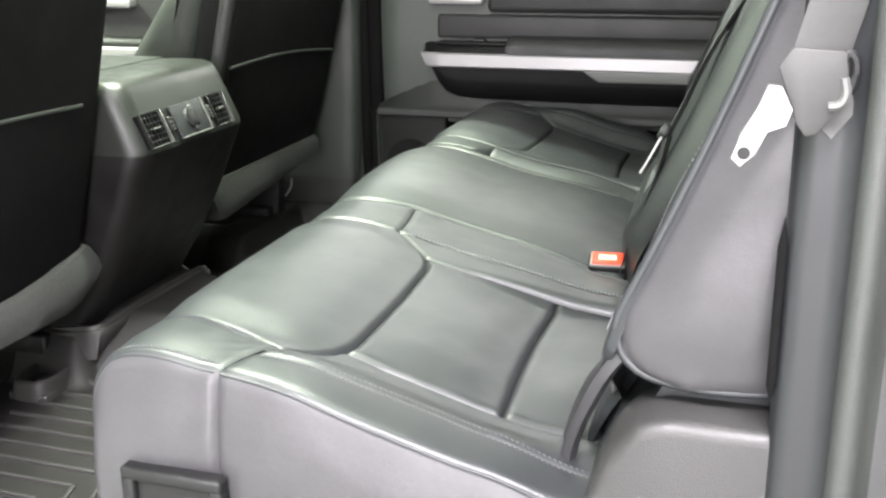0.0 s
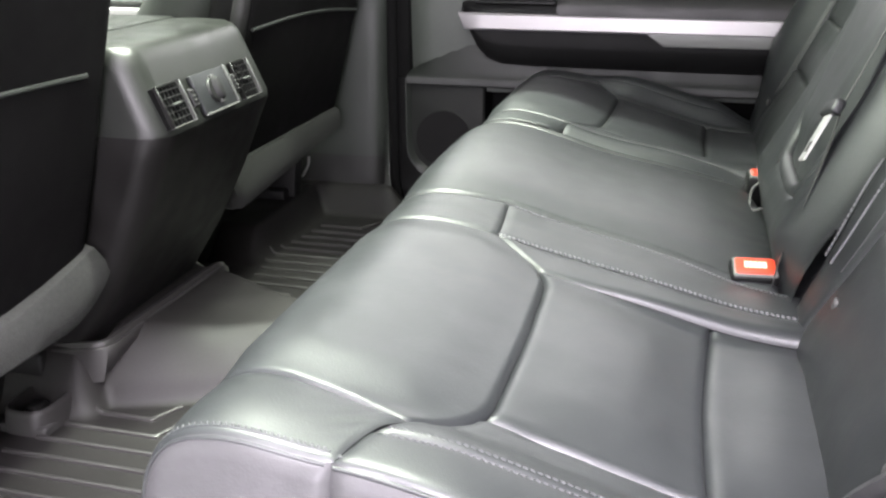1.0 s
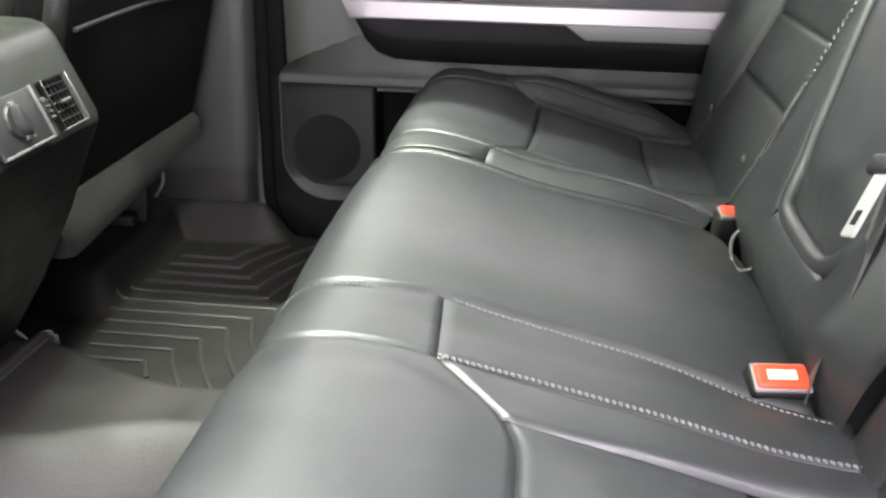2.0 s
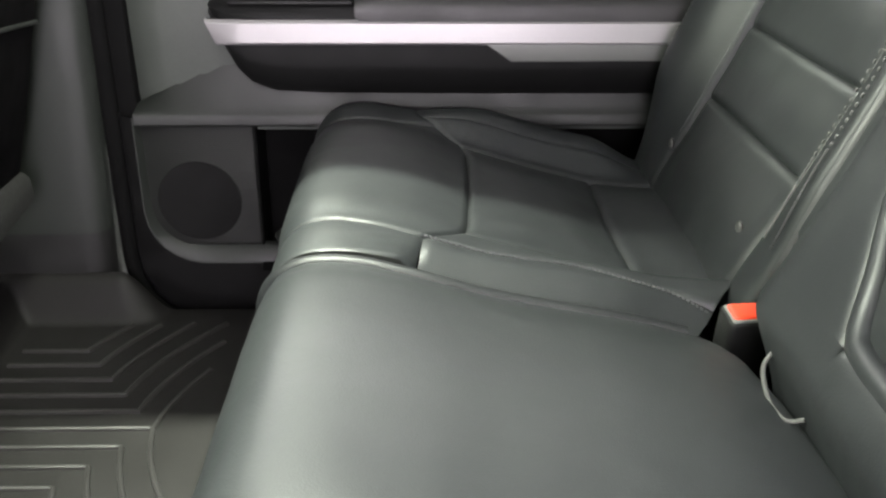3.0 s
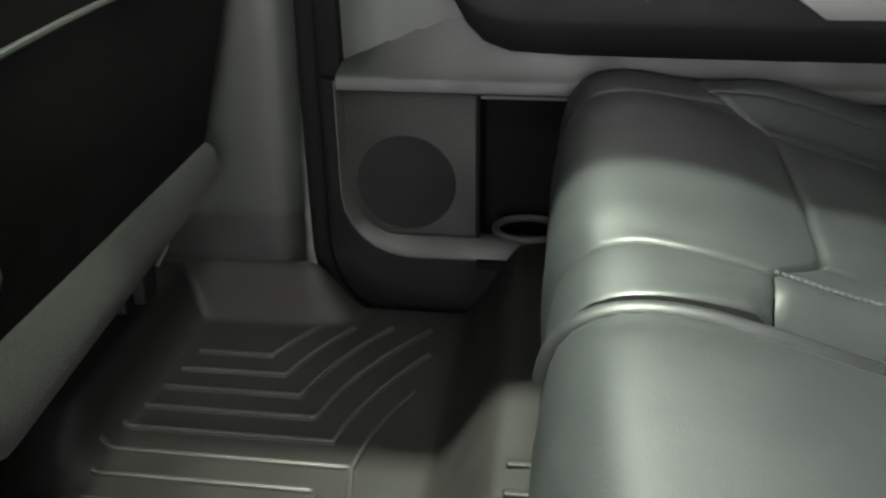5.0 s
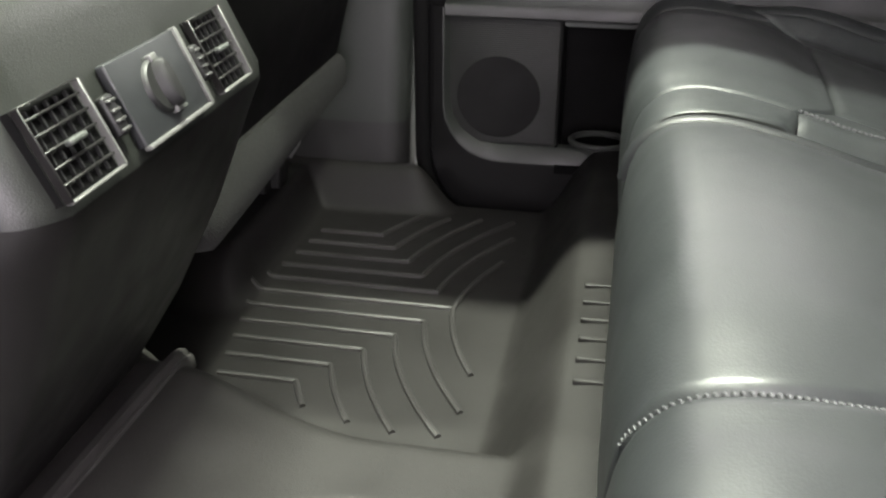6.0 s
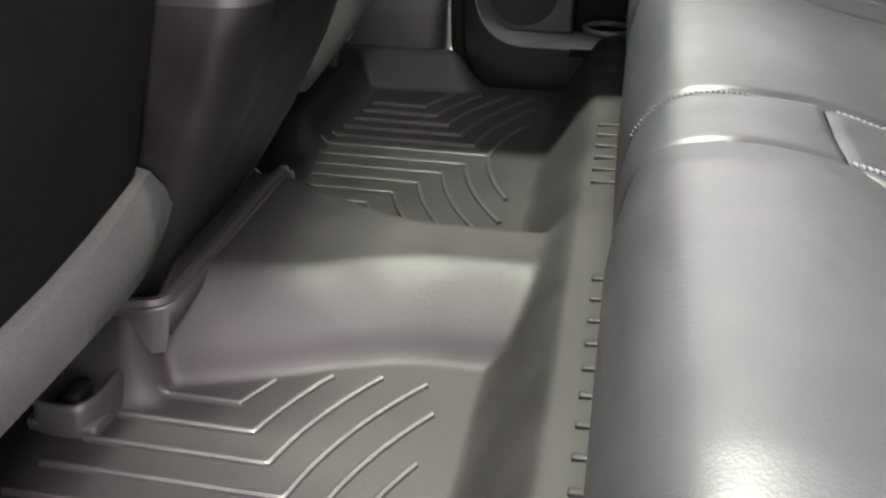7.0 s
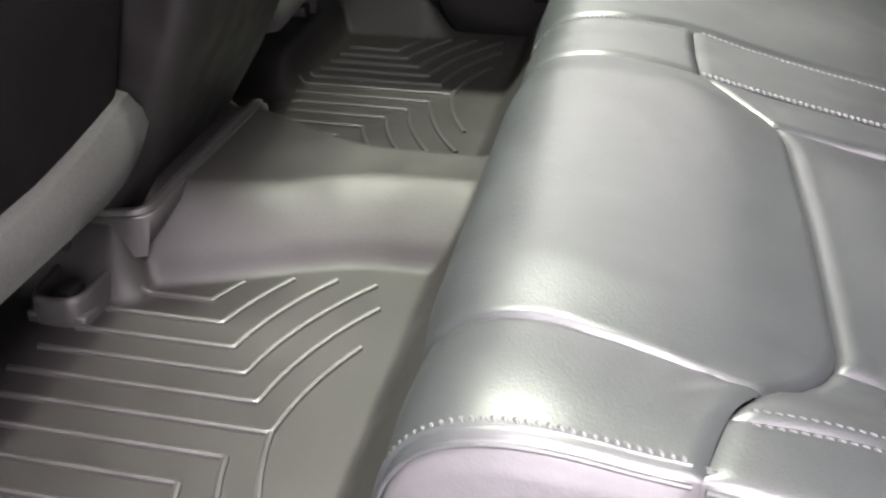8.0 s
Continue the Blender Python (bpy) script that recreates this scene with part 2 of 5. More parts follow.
def tube(bm, pts, r, sides=10, caps=True):
    p = np.array(pts, float)
    rings = []
    side = None
    for i in range(len(p)):
        d = Vector(p[min(i + 1, len(p) - 1)] - p[max(i - 1, 0)]).normalized()
        if side is None:
            side = d.cross(Vector((0.31, 0.2, 0.93))).normalized()
        side = (side - d * side.dot(d)).normalized()
        up = d.cross(side)
        rr = r[i] if isinstance(r, (list, tuple, np.ndarray)) else r
        rings.append([Vector(p[i]) + (side * math.cos(a) + up * math.sin(a)) * rr for a in np.linspace(0, 2 * math.pi, sides, endpoint=False)])
    return loft(bm, rings, caps)


def ribbon(bm, pts, across, width, thick):
    """A strap: a thin flat band along pts; across gives its width's direction at each point or for all."""
    p = np.array(pts, float)
    rings = []
    for i in range(len(p)):
        d = Vector(p[min(i + 1, len(p) - 1)] - p[max(i - 1, 0)]).normalized()
        a = Vector(across[i] if isinstance(across, list) else across)
        a = (a - d * a.dot(d)).normalized()
        nrm = d.cross(a)
        c = Vector(p[i])
        w, h, e = a * width / 2, nrm * thick / 2, 0.82
        rings.append([c - w, c - w * e + h, c + w * e + h, c + w, c + w * e - h, c - w * e - h])
    return loft(bm, rings)


def ring_xy(x0, x1, y0, y1, r, z, seg=5):
    out = []
    for cx, cy, a0 in ((x1 - r, y1 - r, 0), (x0 + r, y1 - r, 90), (x0 + r, y0 + r, 180), (x1 - r, y0 + r, 270)):
        for k in range(seg + 1):
            a = radians(a0 + 90 * k / seg)
            out.append(Vector((cx + r * math.cos(a), cy + r * math.sin(a), z)))
    return out


def smooth01(a, b, x):
    t = np.clip((np.asarray(x, float) - a) / (b - a), 0, 1)
    return t * t * (3 - 2 * t)


# ---- upholstery: padded panels between seams on a smooth base surface ----
def edge_curve(pts, n):
    p = np.array(pts, float)
    return even(p, n) if len(p) == 2 else spline(p, n)


# creases in the leather: place, direction, reach, wave length and height
CREASES = [((-0.206, 0.548), 0.55, 0.026, 0.013, 0.0014), ((-0.235, 0.560), 1.0, 0.030, 0.016, 0.0007), ((-0.215, 0.800), 1.35, 0.036, 0.017, 0.0018), ((-0.21, 1.025), 0.4, 0.035, 0.016, 0.0008),
           ((-0.23, 1.52), 0.5, 0.035, 0.015, 0.0009), ((-0.11, 1.93), 1.2, 0.035, 0.016, 0.0013), ((0.02, 1.40), 0.4, 0.06, 0.02, 0.0006),
           ((-0.10, 0.60), 0.2, 0.04, 0.014, 0.0007), ((0.10, 1.62), 1.2, 0.04, 0.018, 0.0009), ((0.09, 1.18), 0.5, 0.07, 0.024, 0.0008)]


def rounded(pts, r, n=8):
    """A line through pts in the plane, its corners rounded by about r."""
    p = [np.array(q, float) for q in pts]
    out = [p[0]]
    for a, b, c in zip(p, p[1:], p[2:]):
        e, f = (a - b) / np.linalg.norm(a - b), (c - b) / np.linalg.norm(c - b)
        k = min(r, 0.48 * np.linalg.norm(a - b), 0.48 * np.linalg.norm(c - b))
        for t in np.linspace(0, 1, n):
            out.append((1 - t) ** 2 * (b + e * k) + 2 * t * (1 - t) * b + t * t * (b + f * k))
    return [tuple(float(v) for v in q) for q in even(out + [p[-1]], 48)]


def padded(surface, c0, c1, d0, d1, n=30, m=30, puff=0.006, rad=0.014, drop=0.006, sides=(1, 1, 1, 1), rumple=0.0005, seed=0.0):
    """A panel over a patch of a surface(u, v). c0 and c1 run along s at t = 0 and 1, d0 and d1 along t at s = 0 and 1.
    It swells by puff in its middle and rolls down by drop within rad of the sides that are marked as seams (s0, s1, t0, t1)."""
    def spread(k):
        t = np.linspace(0, 1, k)
        return 0.45 * t + 0.55 * (0.5 - 0.5 * np.cos(np.pi * t))
    s, t = spread(n), spread(m)
    fine = 200
    idx = np.linspace(0, 1, fine)
    def on(curve, q):
        c = edge_curve(curve, fine)
        return np.stack([np.interp(q, idx, c[:, k]) for k in (0, 1)], -1)
    C0, C1, D0, D1 = on(c0, s), on(c1, s), on(d0, t), on(d1, t)
    S, T = s[:, None, None], t[None, :, None]
    uv = (1 - T) * C0[:, None] + T * C1[:, None] + (1 - S) * D0[None] + S * D1[None] - (
        (1 - S) * (1 - T) * C0[0] + S * (1 - T) * C0[-1] + (1 - S) * T * C1[0] + S * T * C1[-1])
    P = surface(uv[..., 0], uv[..., 1])
    gs, gt = np.gradient(P, axis=0), np.gradient(P, axis=1)
    N = np.cross(gs, gt)
    N /= np.linalg.norm(N, axis=-1, keepdims=True) + 1e-12
    dist = [np.linalg.norm(P - P[:1], axis=-1), np.linalg.norm(P - P[-1:], axis=-1),
            np.linalg.norm(P - P[:, :1], axis=-1), np.linalg.norm(P - P[:, -1:], axis=-1)]
    fall = np.zeros(P.shape[:2])
    for d, on_side in zip(dist, sides):
        if on_side:
            f = np.clip(1 - d / rad, 0, 1)
            fall = np.maximum(fall, on_side * (1 - np.sqrt(np.clip(1 - f * f, 0, 1))))
    hump = np.ones(P.shape[:2])
    for d, on_side in zip(dist, sides):
        if on_side:
            hump *= smooth01(0, 0.07, d)
    off = puff * hump - drop * fall
    if rumple:
        wob = np.array([[noise.noise(Vector(P[i, j]) * 23 + Vector((seed, 0, 0))) + 0.5 * noise.noise(Vector(P[i, j]) * 60) for j in range(m)] for i in range(n)])
        off = off + wob * rumple
    for (cx, cy), ang, reach, wave, amp in CREASES:
        dx, dy = P[..., 0] - cx, P[..., 1] - cy
        along, over = dx * math.cos(ang) + dy * math.sin(ang), -dx * math.sin(ang) + dy * math.cos(ang)
        off = off + amp * np.cos(2 * np.pi * over / wave + 9 * along) * np.exp(-(along / reach) ** 2 - (over / (reach * 0.6)) ** 2)
    return P + N * off[..., None], uv


def pad_part(name, surface, c0, c1, d0, d1, mat, parent, label="", **kw):
    P, uv = padded(surface, c0, c1, d0, d1, **kw)
    bm = blank()
    sheet(bm, P)
    me = bpy.data.meshes.new(name)
    for f in bm.faces:
        f.smooth = True
    bm.to_mesh(me)
    bm.free()
    me.materials.append(mat)
    ob = new(name, me)
    ob.parent = parent
    ob.matrix_parent_inverse = Matrix.Translation(-base_of(parent))
    if label:
        ob["label"] = label
    return ob


def stitches(name, surface, path, parent, lift=0.0, pitch=0.0052, length=0.0036, r=0.00055, mat=None):
    """A row of short threads along a curve on a surface."""
    c = edge_curve(path, 400)
    P = surface(c[:, 0], c[:, 1])
    du, dv = 1e-3, 1e-3
    A = surface(c[:, 0] + du, c[:, 1]) - P
    B = surface(c[:, 0], c[:, 1] + dv) - P
    N = np.cross(A, B)
    N /= np.linalg.norm(N, axis=1, keepdims=True)
    total = np.linalg.norm(np.diff(P, axis=0), axis=1).sum()
    k = max(2, int(total / pitch))
    Q = even(np.hstack((P + N * lift, N)), k)
    bm = blank()
    for i in range(k - 1):
        a, b = Vector(Q[i, :3]), Vector(Q[i + 1, :3])
        d = (b - a).normalized()
        nrm = Vector(Q[i, 3:]).normalized()
        side = d.cross(nrm) * r
        up = nrm * r
        e = a + d * length
        lo = [a - side, a + up * 1.2, a + side, a - up]
        md = [(a + e) / 2 - side * 1.2 + up * 0.5, (a + e) / 2 + up * 2.0, (a + e) / 2 + side * 1.2 + up * 0.5, (a + e) / 2 - up]
        hi = [e - side, e + up * 1.2, e + side, e - up]
        loft(bm, [lo, md, hi])
    return tagged(part(name, bm, mat or THREAD, parent), kind="stuff")


def beads(name, pts, parent, r, pitch=0.0040, label="", mat=None):
    """Close overlock threads that wrap a seam: short round stitches across a curve."""
    p = np.array(pts, float)
    total = np.linalg.norm(np.diff(p, axis=0), axis=1).sum()
    c = even(p, max(3, int(total / pitch)))
    bm = blank()
    for i in range(len(c) - 1):
        d = Vector(c[i + 1] - c[i]).normalized()
        side = d.cross(Vector((0, 0, 1)))
        side = side.normalized() if side.length > 0.2 else Vector((0, 1, 0))
        up = side.cross(d).normalized()
        o = Vector(c[i]) + d * pitch * 0.2
        rings = []
        for q, w in ((-1.0, 0.35), (-0.55, 0.9), (0.0, 1.0), (0.55, 0.9), (1.0, 0.35)):
            m = o + side * q * r * 1.1 + up * r * (1 - q * q) * 0.55 + d * q * pitch * 0.25
            rings.append([m + (d * math.cos(a) + up * math.sin(a)) * pitch * 0.30 * w for a in np.linspace(0, 2 * math.pi, 6, endpoint=False)])
        loft(bm, rings)
    return tagged(part(name, bm, mat or THREAD, parent, label), kind="stuff")


# ---- large structure: garage and cab shell ----
structure("ground", box(blank(), -5.2, 4.2, -3.4, 5.4, -0.70, -0.60), CONCRETE, "plain grey concrete garage floor under the truck", smooth=False)
# unseen opening, added to hold the far-side fill lamp
north = blank()
box(north, -5.3, -2.2, 5.4, 5.5, -0.6, 3.1)
box(north, 1.6, 4.3, 5.4, 5.5, -0.6, 3.1)
box(north, -2.2, 1.6, 5.4, 5.5, -0.6, 0.9)
box(north, -2.2, 1.6, 5.4, 5.5, 2.8, 3.1)
structure("wall_north", north, WALLS, "white garage wall with a wide opening added for the far-side fill", smooth=False)
structure("wall_west", box(blank(), -5.3, -5.2, -3.4, 5.4, -0.6, 3.1), WALLS, "plain white garage wall", smooth=False)
structure("wall_east", box(blank(), 4.2, 4.3, -3.4, 5.4, -0.6, 3.1), WALLS, "plain white garage wall", smooth=False)
# unseen opening, added to hold the near-side fill lamp
south = blank()
box(south, -5.3, -1.6, -3.5, -3.4, -0.6, 3.1)
box(south, 1.8, 4.3, -3.5, -3.4, -0.6, 3.1)
box(south, -1.6, 1.8, -3.5, -3.4, 2.4, 3.1)
structure("wall_south", south, WALLS, "white garage wall with an opening added for the near-side fill", smooth=False)
structure("ceiling", box(blank(), -5.3, 4.3, -3.5, 5.5, 3.1, 3.2), WALLS, "plain white garage ceiling", smooth=False)


# fixtures made up to go with the added ceiling lamps
def tube_light(at, along_x):
    t = thing("added_ceiling_light", at, "added unseen white ceiling tube light with a slim housing", "lamp", "garage tube lights")
    lx, ly = (0.65, 0.03) if along_x else (0.03, 0.65)
    x, y, z = at
    part("housing", box(blank(), x - lx - 0.02, x + lx + 0.02, y - ly - 0.02, y + ly + 0.02, z - 0.03, z, 0.008), WALLS, t)
    a, b = (x - lx, y, z - 0.045), (x + lx, y, z - 0.045)
    if not along_x:
        a, b = (x, y - ly, z - 0.045), (x, y + ly, z - 0.045)
    part("tube", tube(blank(), [a, b], 0.014, 12), TUBE_GLOW, t, "glowing white tube")


tube_light((-0.35, 1.405, 3.1), True)
tube_light((0.35, -1.25, 3.1), True)
flat = thing("added_ceiling_light", (-1.7, 3.9, 3.1), "added unseen wide flat white ceiling light panel", "lamp", "garage tube lights")
part("housing", box(blank(), -3.15, -0.25, 3.35, 4.45, 3.03, 3.1, 0.01), WALLS, flat)
part("diffuser", box(blank(), -3.1, -0.3, 3.4, 4.4, 3.02, 3.035), TUBE_GLOW, flat, "glowing white diffuser", smooth=False)
tube_light((-3.4, 0.9, 3.1), True)
tube_light((-1.9, 0.6, 3.1), False)
tube_light((0.15, 0.75, 3.1), False)

# cab floor, rear wall, roof with an added unseen opening for overhead light, front bulkhead
structure("floor", box(blank(), -2.6, 0.52, 0.34, 2.15, -0.09, -0.035), CARPET, "black carpeted cab floor beneath the liner", smooth=False)
rear = blank()
box(rear, 0.47, 0.52, 0.30, 2.19, -0.09, 0.82)
box(rear, 0.47, 0.52, 0.30, 0.55, 0.82, 1.24)
box(rear, 0.47, 0.52, 1.94, 2.19, 0.82, 1.24)
box(rear, 0.47, 0.52, 0.55, 1.94, 1.16, 1.24)
structure("cab_wall_rear", rear, GREY, "grey rear cab wall with a wide back window", smooth=False)
structure("window_rear", box(blank(), 0.49, 0.496, 0.55, 1.94, 0.82, 1.16), GLASS, "green tinted rear cab window", smooth=False)
# rims of the added opening set where overhead shadow edges fall on the seats
ROOF, RIM_FAR, RIM_NEAR, RIM_REAR = 1.25, 1.60, 0.76, -0.25
roof = blank()
box(roof, -1.75, -1.25, 0.42, 2.07, ROOF, ROOF + 0.04)
box(roof, RIM_REAR, 0.52, 0.42, 2.07, ROOF, ROOF + 0.04)
box(roof, -1.25, RIM_REAR, RIM_FAR, 2.07, ROOF, ROOF + 0.04)
box(roof, -1.25, RIM_REAR, 0.42, RIM_NEAR, ROOF, ROOF + 0.04)
structure("roof", roof, CLOTH, "light grey cab roof lining with an added opening that shapes the light", smooth=False)
structure("added_roof_glass", box(blank(), -1.25, RIM_REAR, RIM_NEAR, RIM_FAR, ROOF + 0.03, ROOF + 0.035), GLASS, "green tinted glass in the added roof opening", smooth=False)
cowl = blank()
box(cowl, -2.65, -2.6, 0.3, 2.19, -0.09, 0.62)
box(cowl, -2.6, -2.1, 0.34, 2.15, 0.30, 0.62, 0.05)
structure("dashboard", cowl, DARK, "black dashboard below the windscreen")
structure("windscreen", prism(blank(), [(-2.35, 0.62), (-2.345, 0.62), (-1.745, 1.27), (-1.75, 1.27)], "y", 0.42, 2.07), GLASS, "green tinted raked windscreen", smooth=False)


def side_frame(y0, y1, flip):
    """Sill, pillars and roof rail of one side of the cab; the doors close the openings of the far side."""
    bm = blank()
    box(bm, -2.6, 0.52, y0, y1, -0.30, -0.045, 0.01)
    box(bm, -2.6, 0.52, y0, y1, 1.12, 1.29, 0.02)
    box(bm, 0.40, 0.52, y0, y1, -0.05, 1.13)
    box(bm, -2.6, -2.35, y0, y1, -0.05, 0.62)
    prism(bm, [(-2.40, 0.6), (-2.30, 0.6), (-1.70, 1.14), (-1.80, 1.14)], "y", y0, y1)
    return bm


structure("cab_side_far", side_frame(2.15, 2.24, 1), BODY, "dark sill, pillars and roof rail of the cab", smooth=False)
structure("cab_side_near", side_frame(0.26, 0.34, -1), BODY, "dark sill, pillars and roof rail round the open rear door", smooth=False)

# ---- centre pillars ----
def pillar(side):
    """Grey pillar trim with a darker foot; side +1 is the far one."""
    def Y(y):
        return y if side > 0 else 2 * YC - y
    name = "pillar_far" if side > 0 else "pillar_near"
    t = thing(name, (-0.76, Y(2.1), -0.04), "grey plastic centre pillar trim with a dark foot", "pillar", kind="structure")
    def face(z0, z1, proud, n):
        rows = []
        for z in np.linspace(z0, z1, n):
            xr = -0.690 + 0.035 * (z - 0.06) - 0.006
            xl = -0.99
            lean = 0.10 * max(0.0, z - 0.55)
            pts = [(xl, 2.13 - lean), (xl + 0.02, 2.072 - lean), (-0.86, 2.062 - lean), (-0.78, 2.06 - lean), (xr - 0.045, 2.062 - lean),
                   (xr - 0.022, 2.066 - lean), (xr - 0.008, 2.076 - lean), (xr - 0.001, 2.092 - lean), (xr, 2.15 - lean)]
            rows.append([(x, Y(y - proud), z) for x, y in pts])
        bm = blank()
        sheet(bm, np.array(rows))
        return bm
    part("pillar_trim", face(0.136, 1.2, 0.0, 24), PILLAR, t)
    part("pillar_foot", face(-0.05, 0.139, 0.003, 8), FOOT, t, "charcoal foot of the pillar trim")
    return t


pillar(1)
pillar(-1)

# ---- far rear door ----
DOOR_Y = 2.10


def u_path(x_left, z_top, z_bottom, r, x_right, n=60):
    """Down the left edge, round the lower corner and along the bottom."""
    arc = [(x_left + r - r * math.cos(a), z_bottom + r - r * math.sin(a)) for a in np.linspace(0, math.pi / 2, 12)]
    return even([(x_left, z_top)] + arc + [(x_right, z_bottom)], n)


def far_door():
    t = thing("door_1", (-0.1, 2.12, -0.04), "closed rear truck door with grey panels, silver trim and a speaker", "door", kind="structure")
    # upper panel, one sheet that bows gently towards the window sill
    xs, zs = np.linspace(-0.635, 0.48, 40), np.linspace(0.30, 0.76, 30)
    P = np.zeros((40, 30, 3))
    for i, x in enumerate(xs):
        for j, z in enumerate(zs):
            y = DOOR_Y - 0.012 * math.sin((z - 0.30) / 0.46 * math.pi) + 0.03 * smooth01(-0.60, -0.635, x)
            P[i, j] = (x, y, z)
    bm = blank()
    sheet(bm, P)
    part("upper_panel", bm, PANEL, t, "grey grained upper door panel, light in its colour")
    box_bm = box(blank(), -0.64, 0.48, 2.095, 2.22, 0.745, 0.775, 0.012)
    part("window_sill", box_bm, CHARCOAL, t, "charcoal window sill")
    part("window_pane", box(blank(), -0.62, 0.42, 2.15, 2.155, 0.77, 1.13), GLASS, t, "green tinted side window", smooth=False)
    part("outer_skin", box(blank(), -0.66, 0.5, 2.205, 2.23, -0.06, 0.77), BODY, t, "dark outer door skin", smooth=False)
    # recessed insert above the armrest, its upper moulding and the inner handle
    part("insert", box(blank(), -0.47, 0.47, 2.070, 2.098, 0.515, 0.572, 0.008), CHARCOAL, t, "dark padded door insert")
    part("moulding", box(blank(), -0.34, 0.47, 2.060, 2.096, 0.578, 0.66, 0.014), CHARCOAL, t)
    handle = blank()
    box(handle, -0.49, -0.35, 2.058, 2.088, 0.596, 0.622, 0.008)
    part("door_handle", handle, SILVER, t, "silver inner door handle")
    # armrest body, lofted along x with a tapered front end
    top, low = 0.500, 0.340
    sect = [(2.110, top + 0.004), (2.072, top + 0.004), (2.050, top - 0.002), (2.042, top - 0.016), (2.047, 0.446), (2.045, 0.440), (2.0405, 0.410),
            (2.043, 0.400), (2.066, 0.360), (2.110, low)]
    rings = []
    for x, zb, push in ((-0.503, 0.476, 0.03), (-0.495, 0.455, 0.018), (-0.483, 0.425, 0.010), (-0.466, 0.392, 0.004), (-0.446, 0.370, 0.0), (-0.412, 0.356, 0.0),
                        (-0.34, 0.352, 0.0), (-0.1, 0.350, 0.0), (0.15, 0.350, 0.0), (0.48, 0.352, 0.0)):
        k = (top - zb) / (top - low)
        rings.append([Vector((x, min(2.11, y + push), top - (top - z) * k if z < top else z)) for y, z in sect])
    rest = part("armrest", loft(blank(), rings), ARMREST, t, "black armrest body with a rounded underside")
    # padded elbow rest behind, switch panel in front
    pad_rings = []
    for x, s in ((-0.287, 0.6), (-0.281, 0.9), (-0.27, 1.0), (0.1, 1.0), (0.48, 1.0)):
        pad_rings.append([Vector((x, y, 0.500 + (z - 0.500) * s)) for y, z in ((2.108, 0.490), (2.108, 0.524), (2.075, 0.525), (2.050, 0.520), (2.040, 0.512), (2.034, 0.498), (2.035, 0.480), (2.044, 0.475))])
    part("elbow_pad", loft(blank(), pad_rings), CHARCOAL, rest, "soft charcoal elbow pad")
    part("switch_panel", prism(blank(), [(-0.47, 2.046), (-0.29, 2.046), (-0.29, 2.10), (-0.455, 2.10)], "z", 0.501, 0.508, 0.003), DARK, rest, "glossy black window switch panel")
    part("switch", box(blank(), -0.375, -0.345, 2.058, 2.078, 0.507, 0.515, 0.004), CHARCOAL, rest, "small window switch")
    # silver strips
    rings = []
    for x, shear, push in ((-0.505, 0.45, 0.014), (-0.503, 0.45, 0.003), (-0.495, 0.4, 0.0), (-0.45, 0.0, 0.0), (-0.2, 0.0, 0.0), (0.1, 0.0, 0.0), (0.47, 0.0, 0.0)):
        rings.append([Vector((x + shear * (0.482 - z), y + push, z)) for y, z in ((2.046, 0.482), (2.037, 0.482), (2.032, 0.478), (2.031, 0.451), (2.035, 0.447), (2.046, 0.446))])
    part("silver_trim", loft(blank(), rings), SILVER, rest, "satin silver trim strip along the armrest")
    part("lower_trim", prism(blank(), [(-0.104, 0.4515), (-0.060, 0.422), (0.47, 0.425), (0.47, 0.4520)], "y", 2.034, 2.052, 0.002), TRIM, rest, "dull grey lower trim strip")
    # ledge over the speaker, its shade put into a darker grey
    rings = []
    for x in (-0.632, -0.60, -0.56, -0.52, -0.48, -0.455, -0.42, -0.3, 0.48):
        h = min(0.006 + 0.58 * (x + 0.632), 0.104)
        rings.append([Vector((x, y, z)) for y, z in ((2.105, 0.314), (2.070, 0.314), (2.067, 0.317), (2.067, 0.331), (2.070, 0.3345), (2.076, 0.336 + 0.1 * h), (2.099, 0.336 + h), (2.108, 0.336 + h))])
    part("ledge", loft(blank(), rings), LEDGE, t, "grey moulded ledge over the speaker, shade in its colour")
    # speaker grille with its round mesh, map pocket beside it
    gr = part("speaker_grille", prism(blank(), [(-0.634, 0.318), (-0.634, 0.165), (-0.612, 0.128), (-0.58, 0.108), (-0.452, 0.108), (-0.452, 0.318)], "y", 2.082, 2.10, 0.005), MESHGREY, t, "grey perforated speaker grille")
    disc = blank()
    ringp = []
    for rr, dy in ((0.067, 0.0), (0.066, -0.0012), (0.058, -0.001), (0.03, -0.0004), (0.002, -0.0004)):
        ringp.append([Vector((-0.548 + rr * math.cos(a), 2.082 + dy, 0.186 + rr * math.sin(a))) for a in np.linspace(0, 2 * math.pi, 40, endpoint=False)])
    part("speaker_cone", loft(disc, ringp), SPEAKER_CLOTH, gr, "dark round speaker behind the mesh")
    # pocket walls are near black to hold the shade of its depth
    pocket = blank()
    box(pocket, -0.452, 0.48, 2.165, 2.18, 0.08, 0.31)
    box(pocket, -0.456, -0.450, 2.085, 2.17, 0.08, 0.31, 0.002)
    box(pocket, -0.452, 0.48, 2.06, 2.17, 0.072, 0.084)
    part("map_pocket", pocket, GAP_BLACK, t, "map pocket in the door, blackened for its shade", smooth=False)
    cup = blank()
    loop = [(-0.385 + 0.045 * math.cos(a), 2.10 + 0.036 * math.sin(a), 0.118) for a in np.linspace(0, 2 * math.pi, 28)]
    tube(cup, loop, 0.005, 8, caps=False)
